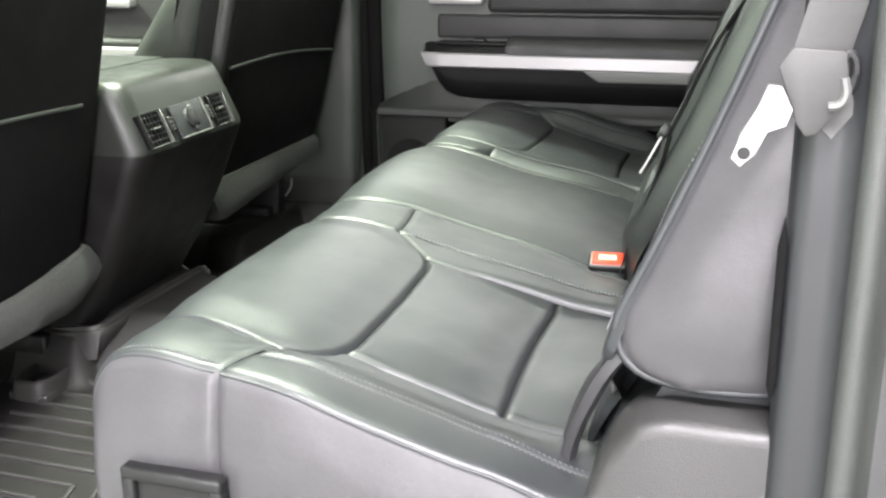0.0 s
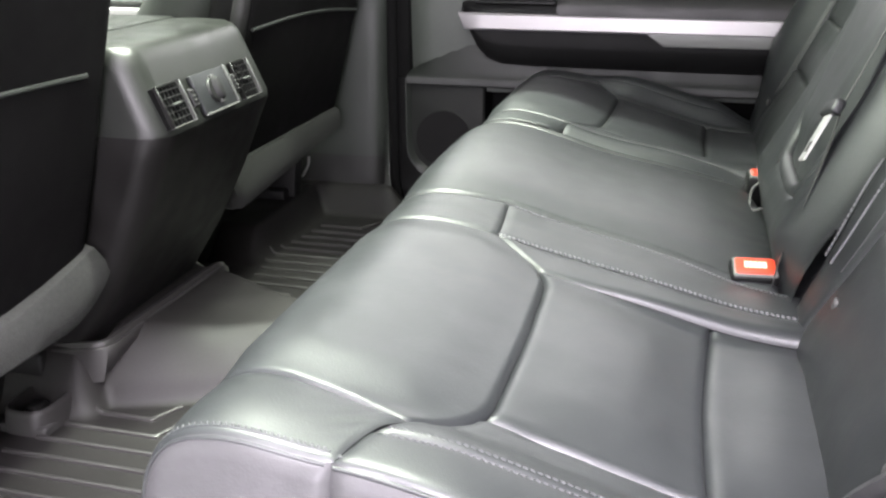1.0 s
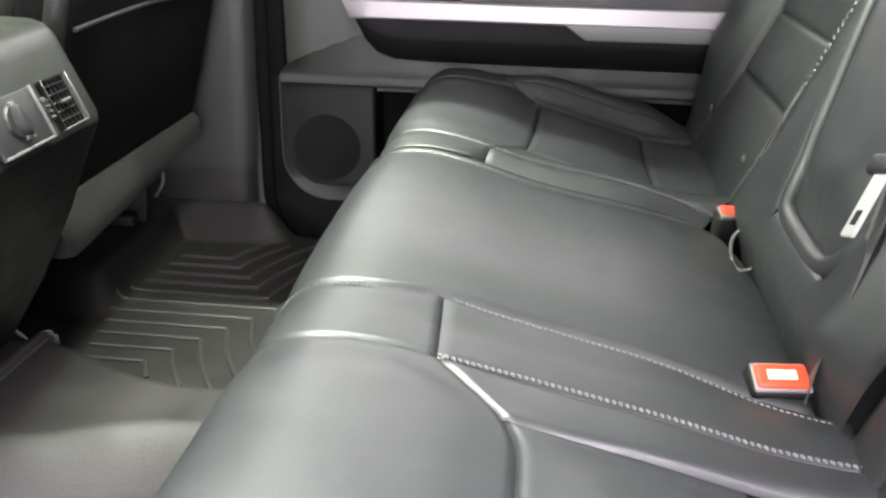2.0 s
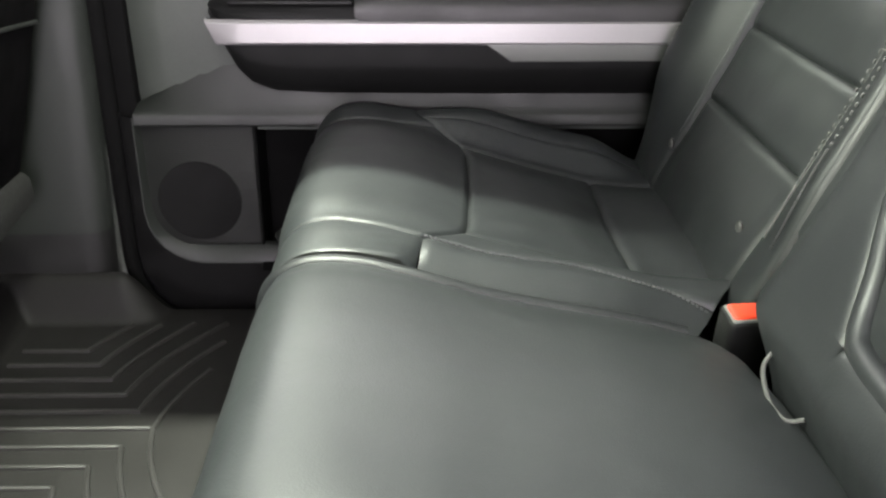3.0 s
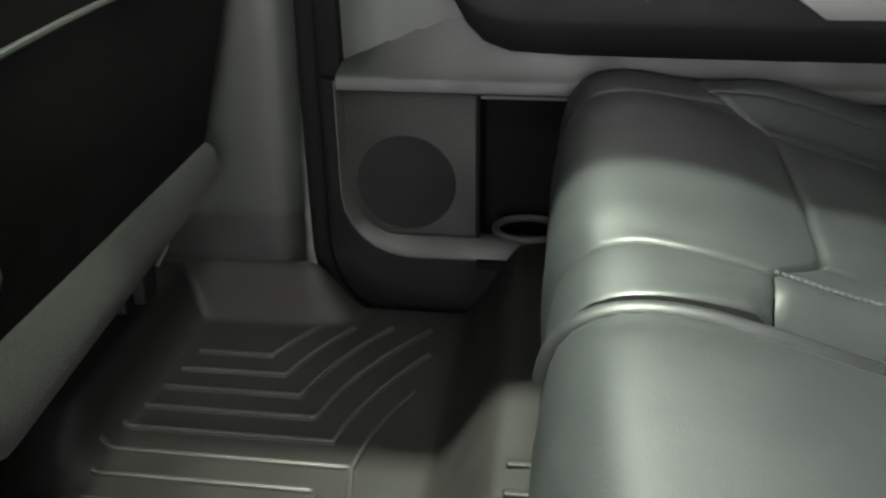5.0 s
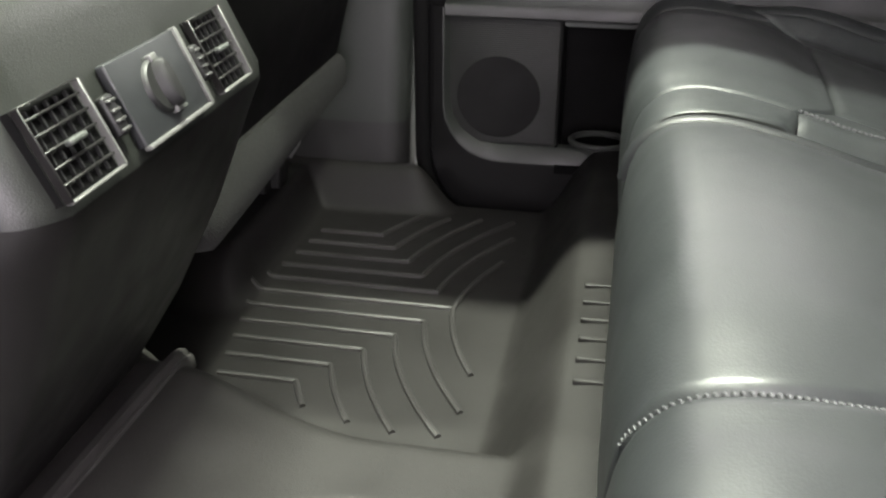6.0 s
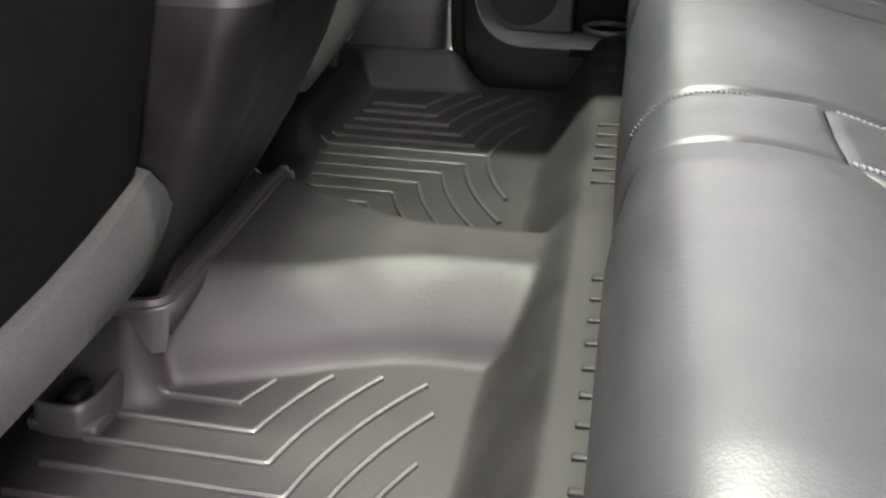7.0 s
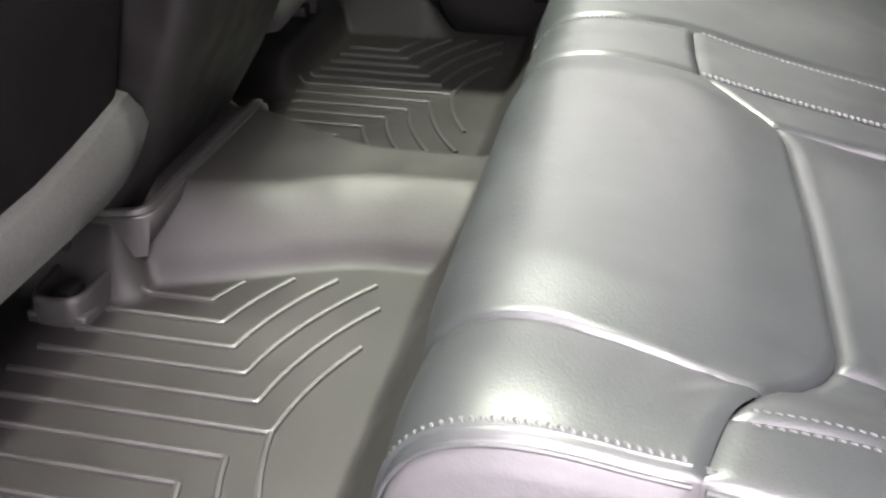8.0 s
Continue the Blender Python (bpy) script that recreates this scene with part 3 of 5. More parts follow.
    part("bottle_ring", cup, GREY, t, "grey bottle holder ring in the pocket")
    # frame of the speaker opening and the dark lower skirt
    inner, outer = u_path(-0.624, 0.328, 0.110, 0.075, 0.48), u_path(-0.662, 0.328, -0.036, 0.115, 0.48)
    lip_out = u_path(-0.636, 0.328, 0.081, 0.092, 0.48)
    rows = []
    for k, (y, c) in enumerate(((2.095, inner), (2.088, inner), (2.083, inner + (lip_out - inner) * 0.15), (2.069, inner + (lip_out - inner) * 0.85), (2.069, lip_out))):
        rows.append([(p[0], y, p[1]) for p in c])
    bm = blank()
    sheet(bm, np.array(rows))
    part("pocket_lip", bm, PILLAR, t, "grey rim round the speaker and pocket")
    rows = []
    for y, c in ((2.069, lip_out), (2.071, lip_out + (outer - lip_out) * 0.12), (2.077, lip_out + (outer - lip_out) * 0.5), (2.085, lip_out + (outer - lip_out) * 0.9), (2.098, outer), (2.2, outer)):
        rows.append([(p[0], y, p[1]) for p in c])
    bm = blank()
    sheet(bm, np.array(rows))
    part("door_skirt", bm, DARK, t, "dark lower door skirt")
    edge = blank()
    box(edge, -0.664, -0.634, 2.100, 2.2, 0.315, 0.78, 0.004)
    part("door_edge", edge, GAP_BLACK, t)
    return t


far_door()

# the weather strip of the far door opening
strip = blank()
path = u_path(-0.675, 1.10, -0.046, 0.125, 0.46, 90)
tube(strip, [(p[0], 2.098 - 0.10 * max(0.0, p[1] - 0.75), p[1]) for p in path], 0.0135, 10)
tagged(part("weather_strip", strip, GAP_BLACK), "black rubber weather strip round the rear door opening", "seal", kind="structure")


def front_door():
    t = thing("door_2", (-1.6, 2.12, -0.04), "closed front truck door with grey panel and silver trim", "door", kind="structure")
    part("door_panel", box(blank(), -2.2, -0.99, 2.09, 2.2, -0.04, 0.76, 0.02), CHARCOAL, t)
    part("armrest", box(blank(), -1.9, -1.02, 2.04, 2.10, 0.36, 0.50, 0.02), DARK, t)
    part("silver_trim", box(blank(), -1.9, -1.03, 2.030, 2.05, 0.440, 0.474, 0.006), SILVER, t, "satin silver trim strip")
    part("door_handle", box(blank(), -1.50, -1.34, 2.058, 2.10, 0.575, 0.60, 0.008), SILVER, t, "silver inner door handle")
    part("window_pane", box(blank(), -1.95, -1.0, 2.15, 2.155, 0.77, 1.12), GLASS, t, "green tinted side window", smooth=False)
    return t


front_door()

# ---- near side: rear pillar trim and weather strip beside the seat ----
def near_rear_pillar():
    t = thing("pillar_rear_near", (0.38, 0.40, -0.04), "slate grey plastic trim beside the rear seat back", "pillar", kind="structure")
    lean = lambda z: -0.008 - 0.022 * (z - 0.42)

    def upright(name, pts, mat, label=""):
        rows = [[(x + lean(z), y + 0.03 * max(0.0, z - 0.75), z) for x, y in pts] for z in np.linspace(-0.06, 1.2, 30)]
        bm = blank()
        sheet(bm, np.array(rows))
        return part(name, bm, mat, t, label)

    upright("pillar_trim", [(0.290, 0.52), (0.2835, 0.47), (0.2845, 0.452), (0.289, 0.446), (0.297, 0.4435), (0.309, 0.4435), (0.318, 0.441), (0.3225, 0.434)], SLATE)
    upright("pillar_bead", [(0.3225, 0.434), (0.3245, 0.4275), (0.329, 0.4235), (0.336, 0.4235), (0.341, 0.427), (0.345, 0.436), (0.352, 0.440)], GREY, "pale rounded bead along the pillar")
    upright("door_frame", [(0.352, 0.440), (0.372, 0.430), (0.392, 0.40), (0.41, 0.36), (0.45, 0.30), (0.47, 0.26)], BODY)
    bm = blank()
    tube(bm, [(0.398 + lean(z), 0.372, z) for z in np.linspace(-0.04, 1.1, 30)], 0.014, 12)
    part("weather_strip", bm, SEAL, t, "black rubber door seal")
    # a black strip stands for the shaded gap
    slot = [(0.2815 + lean(z), 0.4505, z) for z in np.linspace(0.425, 0.56, 14)]
    part("pillar_slot", tube(blank(), slot, [0.001] + [0.0035] * 11 + [0.002, 0.0005], 10), GAP_BLACK, t, "slot beside the pillar, its shade a black strip")
    return t


near_rear_pillar()


# ---- floor liner ----
YM = 1.279                 # middle of the tunnel hump
WELLS = (0.843, 1.724)     # middles of the two foot wells


def liner_z(x, y):
    x, y = np.asarray(x, float), np.asarray(y, float)
    # the hump widens towards the console; its sides meet the wells in soft lines
    near_foot = 1.168 - 0.10 * smooth01(-0.52, -0.84, x)
    climb = np.clip((y - near_foot + 0.018) / 0.108, 0, 1)
    near_side = (1 - (1 - climb) ** 1.5) * smooth01(0, 0.26, climb)
    widen = smooth01(-0.56, -0.80, x)
    far_top = 1.325 + 0.062 * widen
    rise = near_side * (1 - smooth01(far_top, far_top + 0.095 + 0.025 * widen, y))
    hump = (0.084 + 0.015 * smooth01(-0.66, -0.80, x)) * rise
    mound = 0.092 * smooth01(-0.790, -0.838, x) * smooth01(1.01, 1.072, y) * smooth01(1.452, 1.425, y)
    riser = 0.112 * smooth01(-0.474, -0.384, x) + 0.006 * smooth01(-0.41, -0.34, x)
    side = 0.070 * (smooth01(2.005, 2.056, y) + smooth01(0.475, 0.448, y)) * smooth01(-0.605, -0.685, x)
    front = 0.063 * smooth01(-0.822, -0.868, x) * smooth01(0.36, 0.46, y - YM)
    # the forms run into one another with soft fillets
    soft = (np.clip(hump, 0, 1) ** 7 + np.clip(riser, 0, 1) ** 7 + np.clip(mound, 0, 1) ** 7) ** (1 / 7)
    return np.maximum.reduce([soft, side, front])


def floor_liner():
    t = thing("floor_liner", (-0.62, YM, -0.03), "grey-black ribbed rubber floor liner covering both foot wells", "floor mat")
    xs = np.concatenate((np.linspace(-0.95, -0.49, 62), np.linspace(-0.485, -0.33, 36)))
    ys = np.linspace(0.40, 2.062, 300)
    X, Y = np.meshgrid(xs, ys, indexing="ij")
    bm = blank()
    sheet(bm, np.stack((X, Y, liner_z(X, Y)), -1))
    part("tray", bm, RUBBER, t)
    under = blank()
    box(under, -0.94, -0.34, 0.41, 2.05, -0.034, -0.006)
    part("underside", under, RUBBER, t, smooth=False)

    def rib(pts):
        c = even(pts, max(6, int(len(pts) * 6)))
        q = [(x, y, float(liner_z(x, y)) + 0.0003) for x, y in c]
        b = blank()
        w, h = 0.0042, 0.0050
        rings = []
        for i in range(len(q)):
            d = Vector(q[min(i + 1, len(q) - 1)]) - Vector(q[max(i - 1, 0)])
            n = Vector((-d.y, d.x, 0)).normalized()
            p = Vector(q[i])
            up = Vector((0, 0, 1))
            rings.append([p - n * w - up * 0.002, p - n * w * 0.75 + up * h * 0.7, p + up * h, p + n * w * 0.75 + up * h * 0.7, p + n * w - up * 0.002])
        loft(b, rings)
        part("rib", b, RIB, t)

    # nested chevrons: each rib runs back from the front edge, turns and sweeps outwards
    steep = (0.10, 0.15, 0.20, 0.25, 0.33, 0.45)
    for yc, shift in zip(WELLS, (-0.008, 0.0)):
        inward = 1 if yc < YM else -1
        for s in (inward, -inward):
            stops = (0.150, 0.185, 0.191, 0.153, 0.104, 0.045) if s == inward else (0.146, 0.187, 0.205, 0.165, 0.120, 0.08)
            for j in range(6):
                xc, y0 = -0.553 - 0.0302 * j + shift, yc + s * 0.0405 * j
                arm = [(xc + steep[j] * q + 1.55 * q * q, y0 + s * q) for q in np.linspace(0, stops[j], 10)]
                if j == 0 and s == -inward:
                    rib(arm)
                    continue
                x_front = (-0.88, -0.88, -0.868, -0.845, -0.828, -0.802)[j] if inward > 0 else -0.838 + 0.007 * j
                rib([(x_front, y0)] + [(x_front + (xc - x_front) * k, y0) for k in (0.35, 0.7)] + arm)
    # short bars where the liner meets the seat base
    for k in range(9):
        y0 = 0.864 + 0.0395 * k
        part("bar", box(blank(), -0.363, -0.335, y0 - 0.0040, y0 + 0.0042, 0.112, 0.1205, 0.002), RUBBER, t)
    for k in range(6):
        y0 = 1.419 + 0.039 * k
        part("bar", box(blank(), -0.378, -0.335, y0 - 0.0042, y0 + 0.0042, 0.112, 0.1205, 0.002), RUBBER, t)
    # raised rim of the liner that wraps the foot of the console: a flat top, a shallow groove and a second small step
    run = spline([(-0.93, 1.073, 0.088), (-0.87, 1.073, 0.094), (-0.825, 1.073, 0.1005), (-0.808, 1.076, 0.1015), (-0.800, 1.086, 0.102), (-0.797, 1.105, 0.103), (-0.792, 1.25, 0.107), (-0.789, 1.39, 0.1060), (-0.790, 1.425, 0.0985)], 70)
    rings = []
    for i, p in enumerate(run):
        d = Vector(run[min(i + 1, 69)] - run[max(i - 1, 0)])
        n = Vector((d.y, -d.x, 0)).normalized()
        c = Vector(p)
        low = 0.06 if i < 30 and d.y < abs(d.x) else 0.020
        rings.append([c + n * o + Vector((0, 0, h)) for o, h in ((0.0135, -low), (0.0120, -0.0085), (0.0100, -0.0065), (0.0062, -0.0068), (0.0050, -0.0020), (0.0036, 0.0), (-0.0036, 0.0), (-0.0052, -0.002), (-0.0060, -0.014), (-0.0060, -0.055))])
    lip = loft(blank(), rings)
    # the lip's bright edge highlight is in its paler colour
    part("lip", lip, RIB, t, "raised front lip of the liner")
    return t


floor_liner()

# ---- rear bench ----
CUSHION = spline([(-0.326, 0.05), (-0.339, 0.17), (-0.347, 0.262), (-0.345, 0.314), (-0.336, 0.347), (-0.317, 0.367), (-0.288, 0.375), (-0.25, 0.373), (-0.2, 0.362),
                  (-0.137, 0.343), (-0.05, 0.317), (0.04, 0.293), (0.10, 0.285), (0.18, 0.283)], 400)
CU = np.concatenate(([0], np.cumsum(np.linalg.norm(np.diff(CUSHION, axis=0), axis=1))))
TOPI = int(np.argmin(CUSHION[:, 0]))


def at_x(x):
    """Length along the cushion's profile at which its top passes x."""
    return float(np.interp(x, CUSHION[TOPI:, 0], CU[TOPI:]))


INS_A, INS_B = (0.622, 0.908), (1.580, 1.866)


def insert_weight(y):
    """0 inside the two seat inserts, 1 on bolsters and on the middle seat."""
    w = np.ones_like(np.asarray(y, float))
    for a, b in (INS_A, INS_B):
        w = np.minimum(w, 1 - smooth01(a - 0.016, a + 0.012, y) * (1 - smooth01(b - 0.012, b + 0.016, y)))
    return w


Y_OUT_A, Y_OUT_B = 0.486, 2.012


def cushion_at(u, v):
    u, v = np.asarray(u, float), np.asarray(v, float)
    x, z = np.interp(u, CU, CUSHION[:, 0]), np.interp(u, CU, CUSHION[:, 1])
    top = smooth01(0.20, 0.33, u)
    z = z + 0.015 * insert_weight(v) * smooth01(-0.16, 0.04, x) * top * (1 - smooth01(0.33, 0.37, np.abs(v - YC)))
    out = np.maximum(np.clip(Y_OUT_A + 0.05 - v, 0, 0.05), np.clip(v - Y_OUT_B + 0.05, 0, 0.05)) / 0.05
    x = x + 0.001 * out ** 3 * (1 - smooth01(-0.345, -0.25, x))
    z = z - 0.003 * out ** 2 * top
    # the outer side bolsters stand a little proud
    z = z + 0.017 * smooth01(0.655, 0.70, np.abs(v - YC)) * smooth01(-0.24, -0.12, x) * (1 - smooth01(0.05, 0.14, x)) * top
    z = z + 0.016 * smooth01(0.66, 0.735, v - YC) * smooth01(-0.20, -0.08, x) * (1 - smooth01(0.05, 0.14, x)) * top
    # middle seat: a broad crown
    mid = np.clip(1 - ((v - 1.235) / 0.215) ** 2, 0, 1)
    z = z + 0.016 * mid * smooth01(-0.352, -0.31, x) * (1 - smooth01(0.02, 0.14, x)) * top
    z = z - 0.004 * (v < 1.4765) * smooth01(1.425, 1.470, v) * smooth01(-0.347, -0.32, x) * top
    # the narrow part falls away to the gap behind its notch
    z = z - 0.026 * (v > 1.476) * (1 - smooth01(1.484, 1.535, v)) * smooth01(-0.215, -0.185, x)
    return np.stack((x, v, z), -1)


U0, UB = 0.0, at_x(0.165)


def outer_seat(t, M, line, inner_seam, inner_edge, middle):
    """Panels of one outer seat. M maps y of the near seat to the seat in question; panels keep their order along y.
    line gives x of the thigh pad's rear seam at its outer and inner corner; the other curves run back beside the middle seat."""
    flip = M(1.0) < M(0.5)

    def place(p):
        x, y = p[:2]
        return (U0 if isinstance(x, str) else at_x(x), y if len(p) > 2 else M(y))

    def panel(name, lo, hi, front, back, label="", **kw):
        """lo and hi: edge curves at the smaller and larger y of the near seat; front and back run from lo to hi."""
        lo, hi, front, back = ([place(p) for p in c] for c in (lo, hi, front, back))
        if flip:
            lo, hi, front, back = hi, lo, front[::-1], back[::-1]
            if "sides" in kw:
                a, b, c, d = kw["sides"]
                kw["sides"] = (a, b, d, c)
        return pad_part(name, cushion_at, lo, hi, front, back, LEATHER, t, label, **kw)

    nT, fs, n1 = (-0.203, 0.494), (-0.172, 0.566), (-0.190, 0.968)
    mid, n3 = (-0.190, 0.537), (-0.196, 1.063)
    F, B = "front", 0.165
    # rear seam of the thigh pad: out along the bolster, a tight corner, straight across, a tight corner and forward again
    seam = rounded([fs, (line[0], 0.610), ((line[0] + line[1]) / 2 + 0.003, 0.76), (line[1], 0.907), n1], 0.030)
    ki = min(range(48), key=lambda k: abs(seam[k][1] - 0.6115))
    kt = min(range(24, 48), key=lambda k: abs(seam[k][1] - 0.917))
    inl, itl = seam[ki], seam[kt]
    edge = [(F, 0.492), (-0.32, 0.494), (-0.26, 0.494), nT]
    seam_a = [(F, 0.582), (-0.32, 0.582), (-0.25, 0.576), fs]
    seam_b = [(F, 0.966), (-0.32, 0.956), (-0.25, 0.962), n1]
    seam_c = [(F, 1.056), (-0.32, 1.046), (-0.25, 1.051), n3]
    ends = lambda p, q: [p[0], q[0]]
    panel("front_bolster", edge, seam_a, ends(edge, seam_a), [nT, mid, fs], n=44, m=18, puff=0.0035, sides=(0, 0.5, 1, 1), rad=0.0075, drop=0.0048)
    panel("side_bolster", [nT, (-0.1, 0.487), (0.0, 0.486), (B, 0.488)], [mid, (-0.05, 0.546), (0.03, 0.543), (B, 0.538)], [nT, mid], [(B, 0.488), (B, 0.538)], n=34, m=14, puff=0.004, sides=(0.5, 0, 1, 0.45), rad=0.011, drop=0.006)
    panel("inner_bolster", [mid, (-0.05, 0.546), (0.03, 0.543), (B, 0.538)], [inl, (0.04, 0.612), (B, 0.604)], [mid, fs] + seam[1:ki + 1], [(B, 0.538), (B, 0.604)], n=34, m=18, puff=0.005, sides=(0.6, 0, 0.4, 1), rad=0.012, drop=0.007)
    panel("thigh_pad", seam_a, seam_b, ends(seam_a, seam_b), seam, n=54, m=64, puff=0.0050,
          sides=(0, 1, 0.75, 0.75), rad=0.0078, drop=0.0068, label="smooth black leather thigh pad")
    cross = [(0.04, 0.612), (0.036, 0.76), (0.042, 0.909)]
    panel("seat_insert", [inl, (0.04, 0.612)], [itl, (0.042, 0.909)], seam[ki:kt + 1], cross, n=34, m=40, puff=0.006,
          sides=(1, 1, 0.6, 0.45), rad=0.011, drop=0.0085)
    panel("rear_insert", [(0.04, 0.612), (B, 0.604)], [(0.042, 0.909), (B, 0.905)], cross, [(B, 0.604), (B, 0.905)], n=20, m=30, puff=0.006, sides=(1, 0, 0.6, 0.45), rad=0.012, drop=0.009)
    panel("front_strip", seam_b, seam_c, ends(seam_b, seam_c), [n1, n3], n=44, m=14, puff=0.003, sides=(0, 1, 1, 1), rad=0.008, drop=0.0050)
    panel("inner_strip", [itl, (0.042, 0.909), (B, 0.905)], [n1] + inner_seam, seam[kt:], [(B, 0.905), inner_seam[-1]], n=34, m=14, puff=0.003, sides=(1, 0, 0.6, 0.6), rad=0.009, drop=0.005)
    panel("outer_strip", [n1] + inner_seam, [n3] + inner_edge, [n1, n3], [inner_seam[-1], inner_edge[-1]], n=34, m=16, puff=0.004, sides=(0.5, 0, 0.7, 1), rad=0.010, drop=0.006)
    # threads beside the seams
    def row(pts, r=0.0016, mat=PALE_THREAD, sink=0.0004):
        c = edge_curve([place(p) for p in pts], 80)
        beads("stitching", cushion_at(c[:, 0], c[:, 1]) + np.array([[0, 0, -sink]]), t, r, pitch=0.0052, mat=mat)
    row([n1] + middle, 0.0015 if not flip else 0.0009, PALE_THREAD if not flip else THREAD)
    if flip:
        return
    for o in (-0.0050, 0.0050):
        row([(-0.180, 0.5385 + o), (-0.05, 0.546 + o), (0.03, 0.543 + o), (0.15, 0.5385 + o)], 0.0007, THREAD, 0.0012)
    c = edge_curve([(at_x(x), y) for x, y in ((-0.341, 1.050), (-0.32, 1.043), (-0.25, 1.048), (-0.202, 1.058))], 40)
    beads("stitching", cushion_at(c[:, 0], c[:, 1]) + np.array([[0, 0, -0.0020]]), t, 0.0019)
    # double piping along the outer edge
    for o in (0.0, 0.0095):
        front = [(0.14, 0.492 + o), (0.22, 0.492 + o)] + [(at_x(x), y + o) for x, y in ((-0.338, 0.4925), (-0.32, 0.493), (-0.26, 0.4935), (-0.207, 0.4935))]
        rear = [(at_x(x), y + o) for x, y in ((-0.201, 0.4925), (-0.1, 0.4875), (0.0, 0.4865), (0.10, 0.487))]
        for pts in (front, rear):
            c = edge_curve(pts, 60)
            line_up = cushion_at(c[:, 0], c[:, 1]) - np.array([[0, 0, 0.0035 - 0.15 * o]])
            part("piping", tube(blank(), line_up, 0.0030 if o > 0 and pts is front else 0.0016, 8), LEATHER, t, "stitched leather piping")
            if o > 0:
                beads("stitching", line_up + np.array([[0, 0.0012, 0.0015 if pts is front else -0.0004]]), t, 0.0023 if pts is front else 0.0013, pitch=0.0046)
    row([(-0.188, 1.057), (-0.1, 1.056), (0.0, 1.044), (0.13, 1.008)], 0.0010)


def side_skirt(t, y_edge, sign, name="side_skirt", curved=False, x_end=0.165):
    """The upright side of a cushion below its edge seam; sign is the way it faces along y."""
    def surf(u, b):
        x_top = np.interp(u, CU, CUSHION[:, 0])
        ye = y_edge - sign * 0.042 * smooth01(-0.16, -0.335, x_top) * (1 if curved else 0)
        top = cushion_at(u, ye)
        xb = np.clip(top[..., 0], -0.305, 0.16)
        x = xb + (top[..., 0] - xb) * b
        z = 0.04 + (top[..., 2] - 0.04) * b
        y = ye + sign * 0.016 * np.sin(np.pi * np.clip(b, 0, 1) ** 1.6)
        return np.stack((x, y, z), -1)
    un = at_x(-0.203)
    for a, b in ((0.12, un), (un, at_x(x_end))):
        lo, hi = [(a, 0.0), (b, 0.0)], [(a, 1.0), (b, 1.0)]
        d0, d1 = [(a, 0.0), (a, 1.0)], [(b, 0.0), (b, 1.0)]
        if sign > 0:
            lo, hi, d0, d1 = hi, lo, d0[::-1], d1[::-1]
        # sides facing the seat gap are black, its shade put into the colour
        pad_part(name, surf, lo, hi, d0, d1, GAP_BLACK if name == "inner_side" else VINYL, t, "seat side blackened for the shade in the gap" if name == "inner_side" else "grey-black vinyl seat side", n=34, m=26, puff=0.004, sides=(0 if a < un else 1, 1 if a < un else 0, 0, 1) if sign < 0 else (0, 0, 1, 0), rad=0.012, drop=0.005)
    if sign < 0:
        stitches("stitching", surf, [(0.26, 0.965), (un, 0.955), (UB - 0.02, 0.955)], t, lift=-0.0035)
        stitches("stitching", surf, [(un + 0.004, 0.2), (un + 0.004, 0.9)], t, lift=-0.0045)
    return surf


def cushion_core(t, y0, y1):
    c = [p for p in CUSHION[::16] if p[0] < 0.07]
    ring = [(float(x) + 0.011 if i < 6 else float(x), float(z) - 0.0165) for i, (x, z) in enumerate(c)] + [(0.07, 0.05)]
    part("foam_core", prism(blank(), ring, "y", y0 + 0.01, y1 - 0.01), LEATHER, t, "hidden foam core of the cushion")


big = thing("bench_cushion", (-0.1, 0.97, 0.0), "black leather rear bench cushion with stitched thigh pads, wide part", "seat cushion", "rear bench")
outer_seat(big, lambda y: y, (-0.124, -0.1245), [(-0.12, 0.972), (-0.02, 0.966), (0.165, 0.945)], [(-0.1, 1.064), (0.0, 1.052), (0.165, 1.012)],
           [(-0.12, 0.976), (-0.02, 0.970), (0.15, 0.951)])
Y_GAP_A, Y_GAP_B = 1.458, 1.477
mid_lo = [(U0, 1.056), (at_x(-0.32), 1.046), (at_x(-0.25), 1.051), (at_x(-0.196), 1.063), (at_x(-0.1), 1.064), (at_x(0.0), 1.052), (at_x(0.115), 1.024)]
mid_hi = [(U0, 1.470), (at_x(-0.32), 1.470), (at_x(-0.25), 1.468), (at_x(-0.2), 1.464), (at_x(0.0), 1.460), (at_x(0.045), 1.454), (at_x(0.078), 1.432), (at_x(0.096), 1.40)]
pad_part("middle_seat", cushion_at, mid_lo, mid_hi, [(U0, 1.056), (U0, 1.470)], [(at_x(0.115), 1.024), (at_x(0.120), 1.12), (at_x(0.120), 1.20), (at_x(0.114), 1.30), (at_x(0.096), 1.40)], LEATHER, big, "plain smooth leather middle seat",
         n=60, m=44, puff=0.003, sides=(0, 1, 1, 1), rad=0.008, drop=0.0055)
welt_uv = edge_curve([(at_x(-0.345), 1.474), (at_x(-0.25), 1.472), (at_x(-0.2), 1.468), (at_x(0.0), 1.463), (at_x(0.06), 1.455)], 40)
part("welt", tube(blank(), cushion_at(welt_uv[:, 0], welt_uv[:, 1]) - np.array([[0, -0.002, 0.0060]]), 0.0085, 12), SLATE, big, "leather welt along the seat split")
side_skirt(big, 0.490, -1)
side_skirt(big, Y_GAP_A - 0.001, 1, "inner_side", x_end=0.06)
cushion_core(big, Y_OUT_A, Y_GAP_A)

small = thing("bench_cushion", (-0.1, 1.73, 0.0), "black leather rear bench cushion with a stitched thigh pad, narrow part", "seat cushion", "rear bench")
